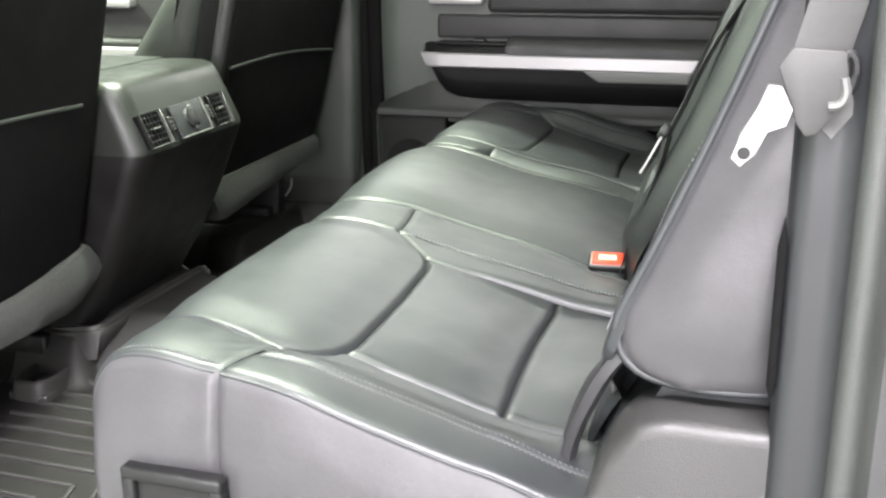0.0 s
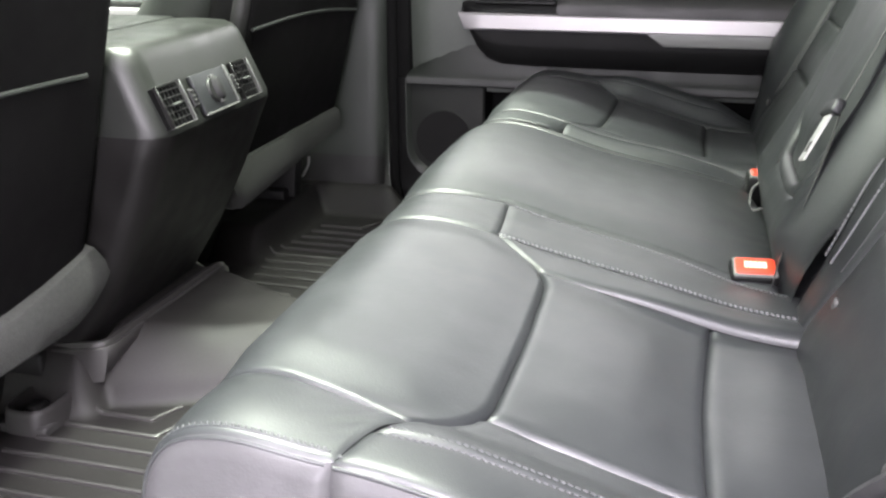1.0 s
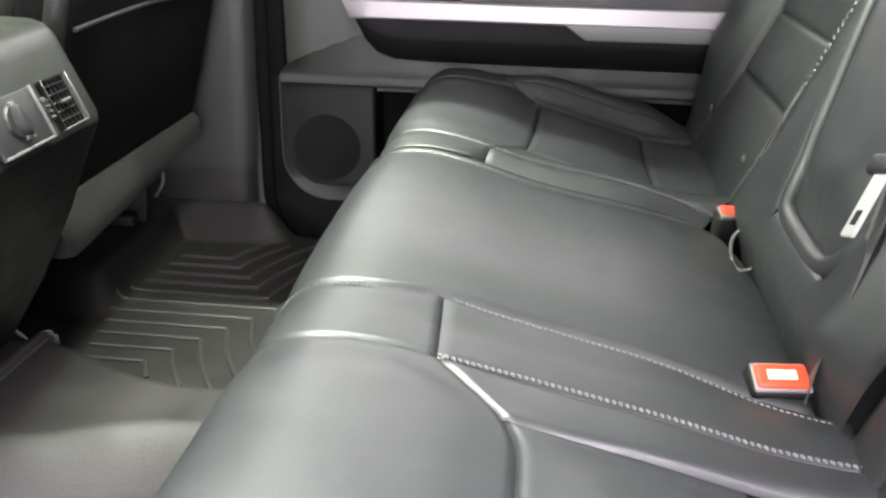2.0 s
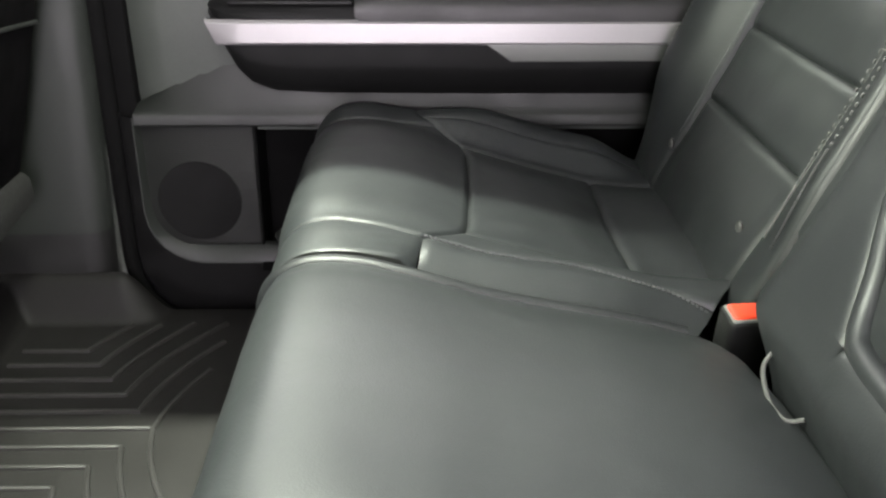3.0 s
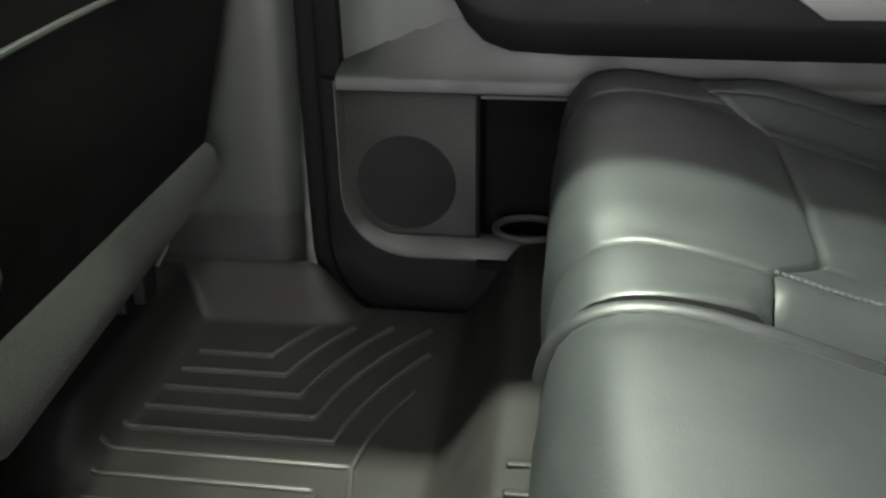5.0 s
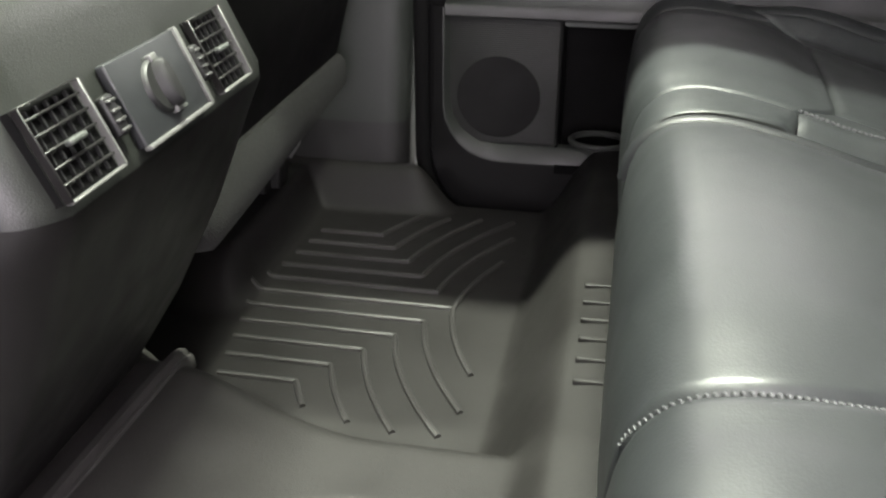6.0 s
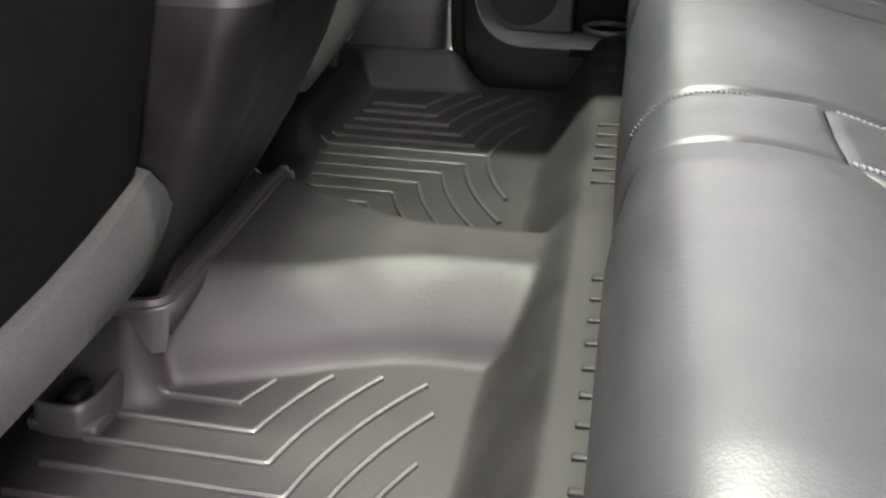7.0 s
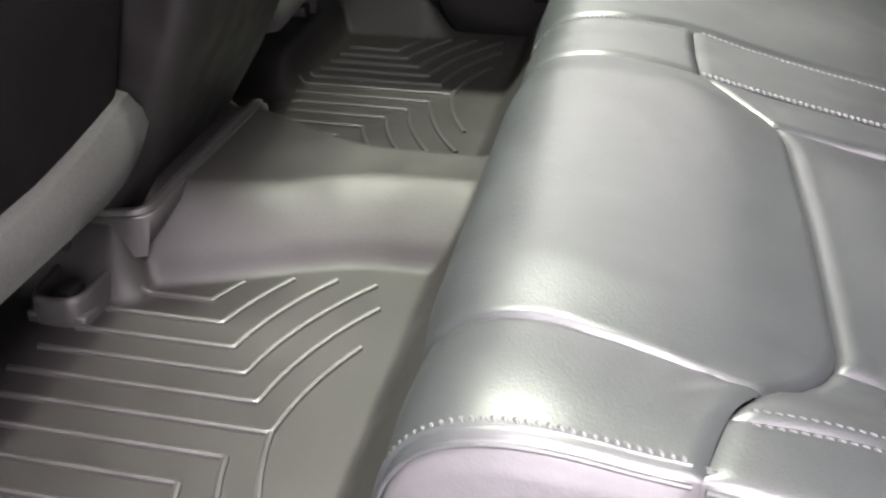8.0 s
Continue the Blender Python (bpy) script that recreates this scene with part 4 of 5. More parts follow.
def far_y(y):
    """The far seat is the near one's mirror image, with a narrower strip beside the gap."""
    return float(np.interp(y, (0.45, 0.494, 0.566, 0.61, 0.90, 0.968, 1.046, 1.063, 1.095), (2.040, 1.990, 1.924, 1.884, 1.598, 1.551, 1.480, 1.489, 1.480)))


outer_seat(small, far_y, (-0.131, -0.143), [(-0.12, 1.552, 1), (-0.03, 1.556, 1), (0.05, 1.538, 1), (0.105, 1.514, 1)],
           [(-0.1, 1.483, 1), (0.0, 1.481, 1), (0.078, 1.482, 1)], [(-0.12, 1.549, 1), (-0.03, 1.553, 1), (0.05, 1.535, 1), (0.10, 1.511, 1)])
side_skirt(small, Y_OUT_B, 1)
side_skirt(small, Y_GAP_B + 0.001, -1, "inner_side")
cushion_core(small, 1.535, Y_OUT_B)

# release strap bezel on the near side of the cushion
bez = blank()
for a in ((-0.298, -0.190, 0.254, 0.268), (-0.298, -0.190, 0.170, 0.184), (-0.298, -0.284, 0.180, 0.258), (-0.204, -0.190, 0.180, 0.258)):
    box(bez, a[0], a[1], 0.456, 0.474, a[2], a[3], 0.004)
box(bez, -0.29, -0.20, 0.464, 0.476, 0.175, 0.262)
part("handle_bezel", bez, DARK, big, "black plastic release handle bezel")

# bench base below the cushions
base = thing("seat_plinth", (-0.1, 1.24, -0.035), "black plastic base under the rear bench", "seat base")
part("base_panel", box(blank(), -0.325, 0.44, 0.50, 1.99, -0.034, 0.115, 0.012), DARK, base)
part("base_riser", box(blank(), -0.31, 0.13, 0.52, 1.97, 0.11, 0.24, 0.01), DARK, base)

# ---- rear backrests ----
BACK = spline([(0.118, 0.265), (0.135, 0.31), (0.185, 0.40), (0.232, 0.50), (0.280, 0.62), (0.325, 0.75), (0.355, 0.86), (0.37, 0.92)], 300)
BW = np.concatenate(([0], np.cumsum(np.linalg.norm(np.diff(BACK, axis=0), axis=1))))


def at_z(z):
    return float(np.interp(z, BACK[:, 1], BW))


def back_surface(out, pad_out, pad_in, inn):
    """Backrest surface: a broad wedge rises from the pad to the outer edge, a low roll to the inner one."""
    def surf(w, y):
        w, y = np.asarray(w, float), np.asarray(y, float)
        x, z = np.interp(w, BW, BACK[:, 0]), np.interp(w, BW, BACK[:, 1])
        q, r = (y - pad_out) / (out - pad_out), (y - pad_in) / (inn - pad_in)
        x = x - (0.056 * smooth01(-0.22, 0.95, q) + 0.024 * smooth01(-0.3, 0.9, r)) * smooth01(0.28, 0.46, z)
        return np.stack((x, y, z), -1)
    return surf


def outer_back(t, M):
    flip = M(1.0) < M(0.5)
    surf = back_surface(M(0.488), M(0.604), M(0.930), M(0.992))
    W = at_z
    zb, zt = 0.275, 0.90

    def panel(name, z0, z1, y0a, y1a, y0b, y1b, label="", **kw):
        q = sorted((M(y0a), M(y1a))), sorted((M(y0b), M(y1b)))
        lo, hi = [(W(z0), q[0][0]), (W(z1), q[1][0])], [(W(z0), q[0][1]), (W(z1), q[1][1])]
        return pad_part(name, surf, lo, hi, [lo[0], hi[0]], [lo[1], hi[1]], LEATHER, t, label, **kw)

    # the outer bolster ends in a rounded lower corner
    lo, hi = [(W(0.432), M(0.488)), (W(zt), M(0.488))], [(W(0.335), M(0.604)), (W(zt), M(0.604))]
    foot, head = [(W(0.432), M(0.488)), (W(0.404), M(0.505)), (W(0.362), M(0.555)), (W(0.335), M(0.604))], [lo[1], hi[1]]
    if flip:
        lo, hi = [(W(zb), M(0.604)), (W(zt), M(0.604))], [(W(zb), M(0.488)), (W(zt), M(0.488))]
        foot, head = [lo[0], hi[0]], [lo[1], hi[1]]
    pad_part("outer_bolster", surf, lo, hi, foot, head, LEATHER, t, n=44, m=20, puff=0.006, sides=(1, 0, 1, 1), rad=0.014, drop=0.010)
    panel("inner_bolster", zb, zt, 0.930, 0.992, 0.920, 0.992, n=44, m=16, puff=0.004, sides=(0, 0, 1, 1), rad=0.012, drop=0.007)
    for z0, z1 in ((zb, 0.412), (0.412, 0.506), (0.506, 0.64), (0.64, zt)):
        panel("back_pad", z0, z1, 0.604, 0.930, 0.604, 0.930, n=22, m=30, puff=0.006, rad=0.013, drop=0.008)
    for y in (0.596, 0.938):
        stitches("stitching", surf, [(W(0.36), M(y)), (W(0.88), M(y))], t, lift=0.0005, mat=VINYL)
    stitches("stitching", surf, [(W(0.44), M(0.505)), (W(0.88), M(0.505))], t, lift=0.0028, pitch=0.0066, length=0.0040, r=0.0005, mat=PALE_THREAD if not flip else VINYL)
    for y, up in ((0.980, 0.0036), (0.956, 0.0052)):
        stitches("stitching", surf, [(W(0.36), M(y)), (W(0.88), M(y))], t, lift=up, pitch=0.0075, length=0.0048, r=0.0010, mat=PALE_THREAD if not flip else VINYL)
    # upright side and rear shell
    y_in, y_out = M(0.992), M(0.486)
    core = blank()
    ring = [(float(np.interp(z, BACK[:, 1], BACK[:, 0])) + 0.012, z) for z in np.linspace(0.27, 0.90, 12)] + [(0.445, 0.90), (0.40, 0.27)]
    lo_y, hi_y = sorted((M(0.49), M(0.99)))
    prism(core, ring, "y", lo_y + 0.012, hi_y - 0.012)
    part("foam_core", core, LEATHER, t, "hidden foam core of the backrest")
    for y_edge, sgn in ((M(0.488), -1 if M(0.488) < M(0.9) else 1), (M(0.992), 1 if M(0.992) > M(0.9) else -1)):
        def side(w, q, y_edge=y_edge, sgn=sgn):
            p = surf(w, np.full_like(w, y_edge))
            back = p[..., 0] * 0 + 0.315 + 0.28 * (p[..., 2] - 0.42)
            xx = p[..., 0] + (np.maximum(back, p[..., 0] + 0.05) - p[..., 0]) * q
            yy = y_edge + sgn * 0.012 * np.sin(np.pi * np.clip(q, 0, 1))
            return np.stack((xx, yy, p[..., 2]), -1)
        z0 = 0.405 if sgn < 0 and y_edge < 0.6 else 0.29
        w0, w1 = W(z0), W(zt)
        if sgn < 0 and y_edge < 0.6:
            c = edge_curve([(w1, 0.0), (w0 + 0.10, 0.0), (w0 + 0.045, 0.03), (w0 + 0.012, 0.16), (w0 + 0.002, 0.42), (w0 + 0.002, 0.9)], 60)
            part("piping", tube(blank(), side(c[:, 0], c[:, 1]) + np.array([[0.001, 0.0068, 0.003]]), 0.0042, 10), LEATHER, t, "leather piping round the backrest side")
        e = dict(n=36, m=20, puff=0.008, sides=(1, 0, 1, 1), rad=0.022, drop=0.010)
        if sgn > 0:
            pad_part("back_side", side, [(w0, 0.0), (w1, 0.0)], [(w0, 1.0), (w1, 1.0)], [(w0, 0.0), (w0, 1.0)], [(w1, 0.0), (w1, 1.0)], VINYL, t, "padded vinyl side of the backrest", **e)
        else:
            pad_part("back_side", side, [(w0, 1.0), (w1, 1.0)], [(w0, 0.42), (w0 + 0.012, 0.16), (w0 + 0.045, 0.03), (w0 + 0.10, 0.0), (w1, 0.0)], [(w0, 1.0), (w0, 0.42)], [(w1, 1.0), (w1, 0.0)], VINYL, t, "padded vinyl side of the backrest", **e)
    # anchor buttons low on the pad
    for y, zb2 in ((0.600, 0.345), (0.888, 0.345)):
        p = surf(np.array([W(zb2)]), np.array([M(y)]))[0]
        b = blank()
        bmesh.ops.create_uvsphere(b, u_segments=12, v_segments=8, radius=0.0075)
        moved(b, Matrix.Translation((p[0] - 0.004, p[1], p[2])) @ Matrix.Diagonal((0.5, 1, 1, 1)))
        part("anchor_button", b, DULL_SILVER, t, "small grey child seat anchor button")


near_back = thing("rear_seat_back", (0.3, 0.74, 0.27), "black leather rear backrest with stitched bolsters, wide part", "backrest", "rear bench")
outer_back(near_back, lambda y: y)
# piped lower edge of the near back pad, where it tucks behind the cushion
for pts in ([(0.170, 0.493, 0.436), (0.150, 0.503, 0.402), (0.131, 0.528, 0.352), (0.119, 0.550, 0.310), (0.115, 0.558, 0.288)],
            [(0.164, 0.502, 0.430), (0.141, 0.533, 0.388), (0.123, 0.572, 0.338), (0.113, 0.592, 0.300), (0.110, 0.598, 0.282)]):
    # leather flap in paler vinyl, light put into its colour against the shadow
    part("flap", ribbon(blank(), spline(pts, 30), (0.55, 0.75, 0.2), 0.0125, 0.0095), VINYL, near_back, "folded leather flap at the foot of the backrest")
far_back = thing("rear_seat_back", (0.3, 1.75, 0.27), "black leather rear backrest with stitched bolsters, narrow part", "backrest", "rear bench")
outer_back(far_back, lambda y: 2 * YC - y)

# middle backrest with its fold-down armrest
middle = thing("rear_seat_back", (0.3, 1.24, 0.27), "black leather middle backrest with a fold-down armrest", "backrest", "rear bench")
def msurf(w, y):
    """The middle backrest stands in front of the outer ones."""
    w, y = np.asarray(w, float), np.asarray(y, float)
    x, z = np.interp(w, BW, BACK[:, 0]), np.interp(w, BW, BACK[:, 1])
    front = 0.018 + 0.036 * smooth01(1.0, 1.07, y) * (1 - smooth01(1.41, 1.48, y))
    return np.stack((x - front * (0.15 + 0.85 * smooth01(0.275, 0.365, z)), y, z), -1)


W = at_z
# a frame of smooth leather round the recess of the folded armrest, which narrows to its foot
foot_z, head_z = 0.384, 0.90
far_rim = [(W(foot_z), 1.283), (W(0.43), 1.318), (W(0.48), 1.352), (W(0.59), 1.410), (W(0.75), 1.432), (W(head_z), 1.436)]
near_rim = [(W(foot_z), 1.108), (W(0.45), 1.094), (W(0.60), 1.078), (W(head_z), 1.07)]
rim = dict(rad=0.016, drop=0.004)
for y0, y1, yb, top in ((0.996, 1.108, 1.108, 0), (1.108, 1.283, 1.283, 1), (1.283, 1.476, 1.362, 0)):
    pad_part("lower_panel", msurf, [(W(0.275), y0), (W(foot_z), y0)], [(W(0.275), yb), (W(0.33), yb + (y1 - yb) * 0.28), (W(foot_z), y1)], [(W(0.275), y0), (W(0.275), yb)], [(W(foot_z), y0), (W(foot_z), y1)], LEATHER, middle,
             n=26, m=18, puff=0.0, sides=(0, top, 0, 0), **rim)
pad_part("side_panel", msurf, [(W(foot_z), 0.996), (W(head_z), 0.996)], near_rim, [(W(foot_z), 0.996), near_rim[0]], [(W(head_z), 0.996), near_rim[-1]], LEATHER, middle, n=40, m=20, puff=0.0, sides=(0, 0, 0.6, 1), **rim)
pad_part("side_panel", msurf, far_rim, [(W(foot_z), 1.476), (W(0.44), 1.490), (W(head_z), 1.492)], [far_rim[0], (W(foot_z), 1.476)], [far_rim[-1], (W(head_z), 1.492)], LEATHER, middle, n=40, m=24, puff=0.0, sides=(0, 0, 1, 0.6), **rim)


def rest_surface(w, y):
    return msurf(w, y) + np.array([0.010, 0.0, 0.003])


pad_part("armrest", rest_surface, near_rim, far_rim, [near_rim[0], far_rim[0]], [near_rim[-1], far_rim[-1]], LEATHER, middle, "fold-down leather armrest, folded up", n=44, m=32, puff=0.020, rad=0.030, drop=0.004)
bend = [((1.283 + 0.030, foot_z + 0.045)), (1.283 + 0.006, foot_z + 0.010), (1.283 - 0.020, foot_z)]
round_rim = [(1.436, head_z), (1.432, 0.75), (1.410, 0.59), (1.352, 0.48)] + bend + [(1.20, foot_z - 0.002), (1.135, foot_z), (1.112, foot_z + 0.012), (1.102, 0.42), (1.090, 0.48), (1.078, 0.60), (1.07, head_z)]
line_up = spline(round_rim, 90)
ring = msurf(np.array([W(z) for z in line_up[:, 1]]), line_up[:, 0])
part("recess_rim", tube(blank(), ring + np.array([[0.0105, 0.0, -0.002]]), 0.0115, 14), LEATHER, middle, "rounded leather rim round the armrest")
# a bright wire loop where the backrest meets the seat
for a, b in ((1.372, 1.292),):
    loop = spline([(0.112, a, 0.330), (0.099, a - 0.012, 0.318), (0.096, (a + b) / 2, 0.305), (0.099, b + 0.010, 0.305), (0.110, b, 0.312)], 24)
    part("wire_loop", tube(blank(), loop, 0.0021, 8), DULL_SILVER, middle, "thin metal anchor loop")
core = blank()
ring = [(float(np.interp(z, BACK[:, 1], BACK[:, 0])) + 0.006, z) for z in np.linspace(0.27, 0.90, 12)] + [(0.445, 0.90), (0.40, 0.27)]
prism(core, ring, "y", 1.0, 1.370)
part("foam_core", core, LEATHER, middle, "hidden foam core of the backrest")

# plastic trim beside the near backrest foot
trim = thing("seat_side_trim", (0.2, 0.47, 0.0), "grey plastic side trim below the rear backrest", "trim panel", kind="structure")
part("trim_panel", prism(blank(), [(0.10, -0.04), (0.295, -0.04), (0.295, 0.392), (0.200, 0.392), (0.178, 0.383), (0.156, 0.350), (0.140, 0.30)], "y", 0.452, 0.53, 0.012, 4), CHARCOAL, trim)

# ---- buckles ----
def buckle(x, y, z, lean, turn, label, group, marked=True):
    t = thing("seat_belt_buckle", (x, y, z - 0.09), label, "belt buckle", group)
    m = pose(x, y, z, lean, 0, turn)
    body = moved(box(blank(), -0.027, 0.027, -0.0165, 0.0165, -0.085, -0.002, 0.006, 3), m)
    part("housing", body, DARK, t, "black plastic buckle housing")
    part("button_rim", moved(box(blank(), -0.0246, 0.0246, -0.0146, 0.0146, -0.012, -0.0012, 0.003, 2), m), TRIM, t, "pale grey rim round the button")
    red = part("release_button", moved(box(blank(), -0.0222, 0.0222, -0.0122, 0.0122, -0.009, 0.0015, 0.0035, 3), m), RED, t, "red release button")
    bm = blank()
    for k in range(5 if marked else 0):
        box(bm, -0.0125 + 0.005 * k, -0.0080 + 0.005 * k, -0.0048, 0.0048, 0.0012, 0.0018)
    if marked:
        tagged(part("marking", moved(bm, m), BUCKLE_LETTERS, red, "pale marking on the button", smooth=False), kind="stuff")
    part("stalk", moved(box(blank(), -0.018, 0.018, -0.006, 0.006, -0.16, -0.08, 0.003), m), DARK, t)
    return t


buckle(0.089, 1.050, 0.318, 26, 6, "black seat belt buckle with red button beside the middle seat", "seat belt buckles")
buckle(0.124, 1.463, 0.318, 8, 6, "black seat belt buckle with red button sunk in the gap", "seat belt buckles", False)

# ---- seat belts ----
def belt_tongue(t, m):
    plate = blank()
    b = bmesh.new()
    bmesh.ops.create_cube(b, size=1)
    for v in b.verts:
        v.co = Vector((v.co.x * 0.0025, v.co.y * 0.022, v.co.z * 0.060 - 0.030))
    bmesh.ops.bevel(b, geom=b.edges[:], offset=0.001, segments=2, affect="EDGES")
    merge(plate, b)
    part("tongue_plate", moved(plate, m), SATIN, t, "bright steel tongue plate")
    part("tongue_slot", moved(box(blank(), -0.0016, 0.0016, -0.005, 0.005, -0.050, -0.036, 0.0006, 1), m), DARK, t, "slot of the tongue plate")
    part("tongue_grip", moved(box(blank(), -0.006, 0.006, -0.022, 0.022, -0.004, 0.014, 0.004), m), SLATE, t, "black plastic tongue grip")


mb = thing("seat_belt", (0.15, 1.09, 0.43), "grey seat belt webbing with a steel tongue over the middle backrest", "seat belt", "rear seat belts")
path = spline([(0.43, 1.13, 0.95), (0.300, 1.115, 0.76), (0.215, 1.102, 0.62), (0.172, 1.093, 0.52), (0.158, 1.090, 0.488)], 24)
part("webbing", ribbon(blank(), path, (0.25, 1, 0.1), 0.034, 0.0016), WEB, mb)
back_path = spline([(0.160, 1.090, 0.488), (0.152, 1.083, 0.450), (0.134, 1.072, 0.39), (0.117, 1.062, 0.335), (0.108, 1.05, 0.285)], 18)
part("webbing", ribbon(blank(), back_path, (0.2, 1, 0.25), 0.040, 0.0016), WEB, mb)
belt_tongue(mb, pose(0.150, 1.088, 0.488, -20, 27, 0))

nb = thing("seat_belt", (0.28, 0.43, 0.56), "light grey seat belt with a steel tongue hanging beside the pillar", "seat belt", "rear seat belts")
path = spline([(0.375, 0.448, 1.10), (0.335, 0.442, 0.92), (0.302, 0.436, 0.78), (0.285, 0.432, 0.70), (0.278, 0.4305, 0.668), (0.276, 0.430, 0.652)], 26)
part("webbing", ribbon(blank(), path, (1, 0.16, 0), 0.034, 0.0018), WEB_LIGHT, nb, "pale folded belt webbing")
# the webbing doubles back through the tongue in a slanting fold
fold = blank()
for y0, inset in ((0.4255, 0.0), (0.4285, 0.0015)):
    prism(fold, [(0.2545 + inset, 0.664), (0.262, 0.676), (0.293 - inset, 0.674), (0.2965 - inset, 0.655), (0.292, 0.640), (0.282, 0.6225 + inset), (0.2745, 0.6205 + inset), (0.2685, 0.628)], "y", y0, y0 + 0.0026, 0.0011, 2)
part("belt_fold", fold, WEB_LIGHT, nb, "slanting fold of pale webbing")
path = spline([(0.282, 0.4335, 0.626), (0.293, 0.440, 0.640), (0.298, 0.444, 0.68), (0.304, 0.446, 0.76), (0.318, 0.448, 0.86), (0.35, 0.452, 1.05)], 26)
part("webbing", ribbon(blank(), path, (1, 0.3, 0), 0.024, 0.0016), WEB, nb)
plate = [(0.249, 0.654), (0.258, 0.653), (0.266, 0.638), (0.263, 0.627), (0.251, 0.624), (0.246, 0.608), (0.237, 0.599), (0.230, 0.605), (0.235, 0.622), (0.245, 0.638)]
part("tongue_plate", prism(blank(), plate, "y", 0.4205, 0.4230, 0.0008, 1), STEEL, nb, "bright steel tongue plate")
part("tongue_slot", tube(blank(), [(0.2385, 0.4198, 0.609), (0.2385, 0.4235, 0.609)], 0.0042, 12), DARK, nb, "slot of the tongue plate")
part("belt_guide", tube(blank(), [(0.2955 + 0.0045 * math.cos(a), 0.431, 0.660 + 0.012 * math.sin(a)) for a in np.linspace(0, 2 * math.pi, 20)], 0.0035, 8, caps=False), DARK, nb, "dark plastic belt guide loop")
part("belt_stop", tube(blank(), spline([(0.2935, 0.4262, 0.658), (0.2955, 0.4255, 0.648), (0.2925, 0.4255, 0.6415), (0.286, 0.4258, 0.640)], 14), 0.0032, 8), DULL_SILVER, nb, "small pale belt stop")

# ---- centre console with rear air vents ----
def console():
    t = thing("centre_console", (-1.1, 1.235, -0.035), "dark grey centre console with rear air vents and a control knob", "console")
    yc = 1.240
    rings = []
    for z, xr, hw, r in ((-0.035, -0.842, 0.165, 0.03), (0.10, -0.822, 0.166, 0.032), (0.20, -0.757, 0.168, 0.036), (0.30, -0.704, 0.171, 0.040), (0.385, -0.668, 0.174, 0.042),
                         (0.412, -0.656, 0.175, 0.042), (0.424, -0.657, 0.174, 0.040), (0.482, -0.683, 0.171, 0.038), (0.505, -0.697, 0.167, 0.036), (0.520, -0.710, 0.160, 0.034), (0.529, -0.730, 0.148, 0.03)):
        rings.append(ring_xy(-1.9, xr, yc - hw, yc + hw, r, z, 6))
    part("console_body", loft(blank(), rings), CONSOLE, t)
    # the upper shell, coloured lighter for overhead light: a sloping face for the vents, a tight edge and a flat top as
    # far as the lid
    cap = [ring_xy(-0.813, xr, yc - hw, yc + hw, r, z, 6) for z, xr, hw, r in ((0.414, -0.6562, 0.1752, 0.042), (0.424, -0.6567, 0.1744, 0.040), (0.482, -0.6827, 0.1716, 0.038), (0.505, -0.6925, 0.1700, 0.037),
           (0.518, -0.6990, 0.1680, 0.035), (0.5265, -0.7060, 0.1640, 0.033), (0.5310, -0.7160, 0.1580, 0.030), (0.5330, -0.7360, 0.1500, 0.028))]
    part("console_cap", loft(blank(), cap), CAP, t, "smooth upper shell round the vents, overhead light in its grey")
    part("armrest_lid", box(blank(), -1.35, -0.817, yc - 0.157, yc + 0.157, 0.505, 0.5345, 0.005, 3), CAP, t, "smooth armrest lid, overhead light in its grey")
    # sloping panel that carries the vents
    o = Vector((-0.6565, yc, 0.424))
    ex, ey = Vector((0, 1, 0)), (Vector((-0.682, yc, 0.482)) - o).normalized()
    ez = ex.cross(ey)
    m = Matrix(((ex.x, ey.x, ez.x, o.x), (ex.y, ey.y, ez.y, o.y), (ex.z, ey.z, ez.z, o.z), (0, 0, 0, 1)))
    if ez.x < 0:
        m = Matrix(((-ex.x, ey.x, -ez.x, o.x), (-ex.y, ey.y, -ez.y, o.y), (-ex.z, ey.z, -ez.z, o.z), (0, 0, 0, 1)))

    m = m @ Matrix.Translation((0, 0, 0.006)) @ Matrix.Diagonal((1, 0.80, 1, 1))

    def put(name, bm, mat, parent, label=""):
        return part(name, moved(bm, m), mat, parent, label)

    flip = 1 if m[1][0] > 0 else -1
    def L(y0, y1):
        a, b = (y0 - yc) * flip, (y1 - yc) * flip
        return min(a, b), max(a, b)

    for y0, y1 in ((1.086, 1.146), (1.296, 1.350)):
        a, b = L(y0, y1)
        v = put("air_vent", box(blank(), a, b, 0.0, 0.072, -0.012, -0.0055), GAP_BLACK, t, "black air vent with thin slats")
        right, left = (b, a) if flip > 0 else (a, b)
        for edges, mat, note in ((((a, b, -0.0014, 0.0004), (right - 0.0012, right + 0.0012, 0.0, 0.072)), DULL_SILVER, "thin silver vent rim"),
                                 (((a, b, 0.0716, 0.0726), (left - 0.0008, left + 0.0008, 0.0, 0.072)), CONSOLE, "")):
            rim = blank()
            for q in edges:
                box(rim, q[0], q[1], q[2], q[3], -0.004, 0.002, 0.0004, 1)
            put("vent_rim", rim, mat, v, note)
        for k in range(5):
            h = 0.011 + 0.0125 * k
            put("slat", box(blank(), a + 0.002, b - 0.002, h, h + 0.0018, -0.004, -0.0005, 0.0006, 1), CONSOLE, v)
        for k in range(5):
            q = a + (b - a) * (k + 1) / 6
            put("fin", box(blank(), q - 0.0007, q + 0.0007, 0.003, 0.068, -0.006, -0.003), DARK, v)
        put("vent_tab", box(blank(), (a + b) / 2 - 0.009, (a + b) / 2 + 0.009, 0.033, 0.038, -0.001, 0.005, 0.0018), GREY, v, "small grey vent tab")
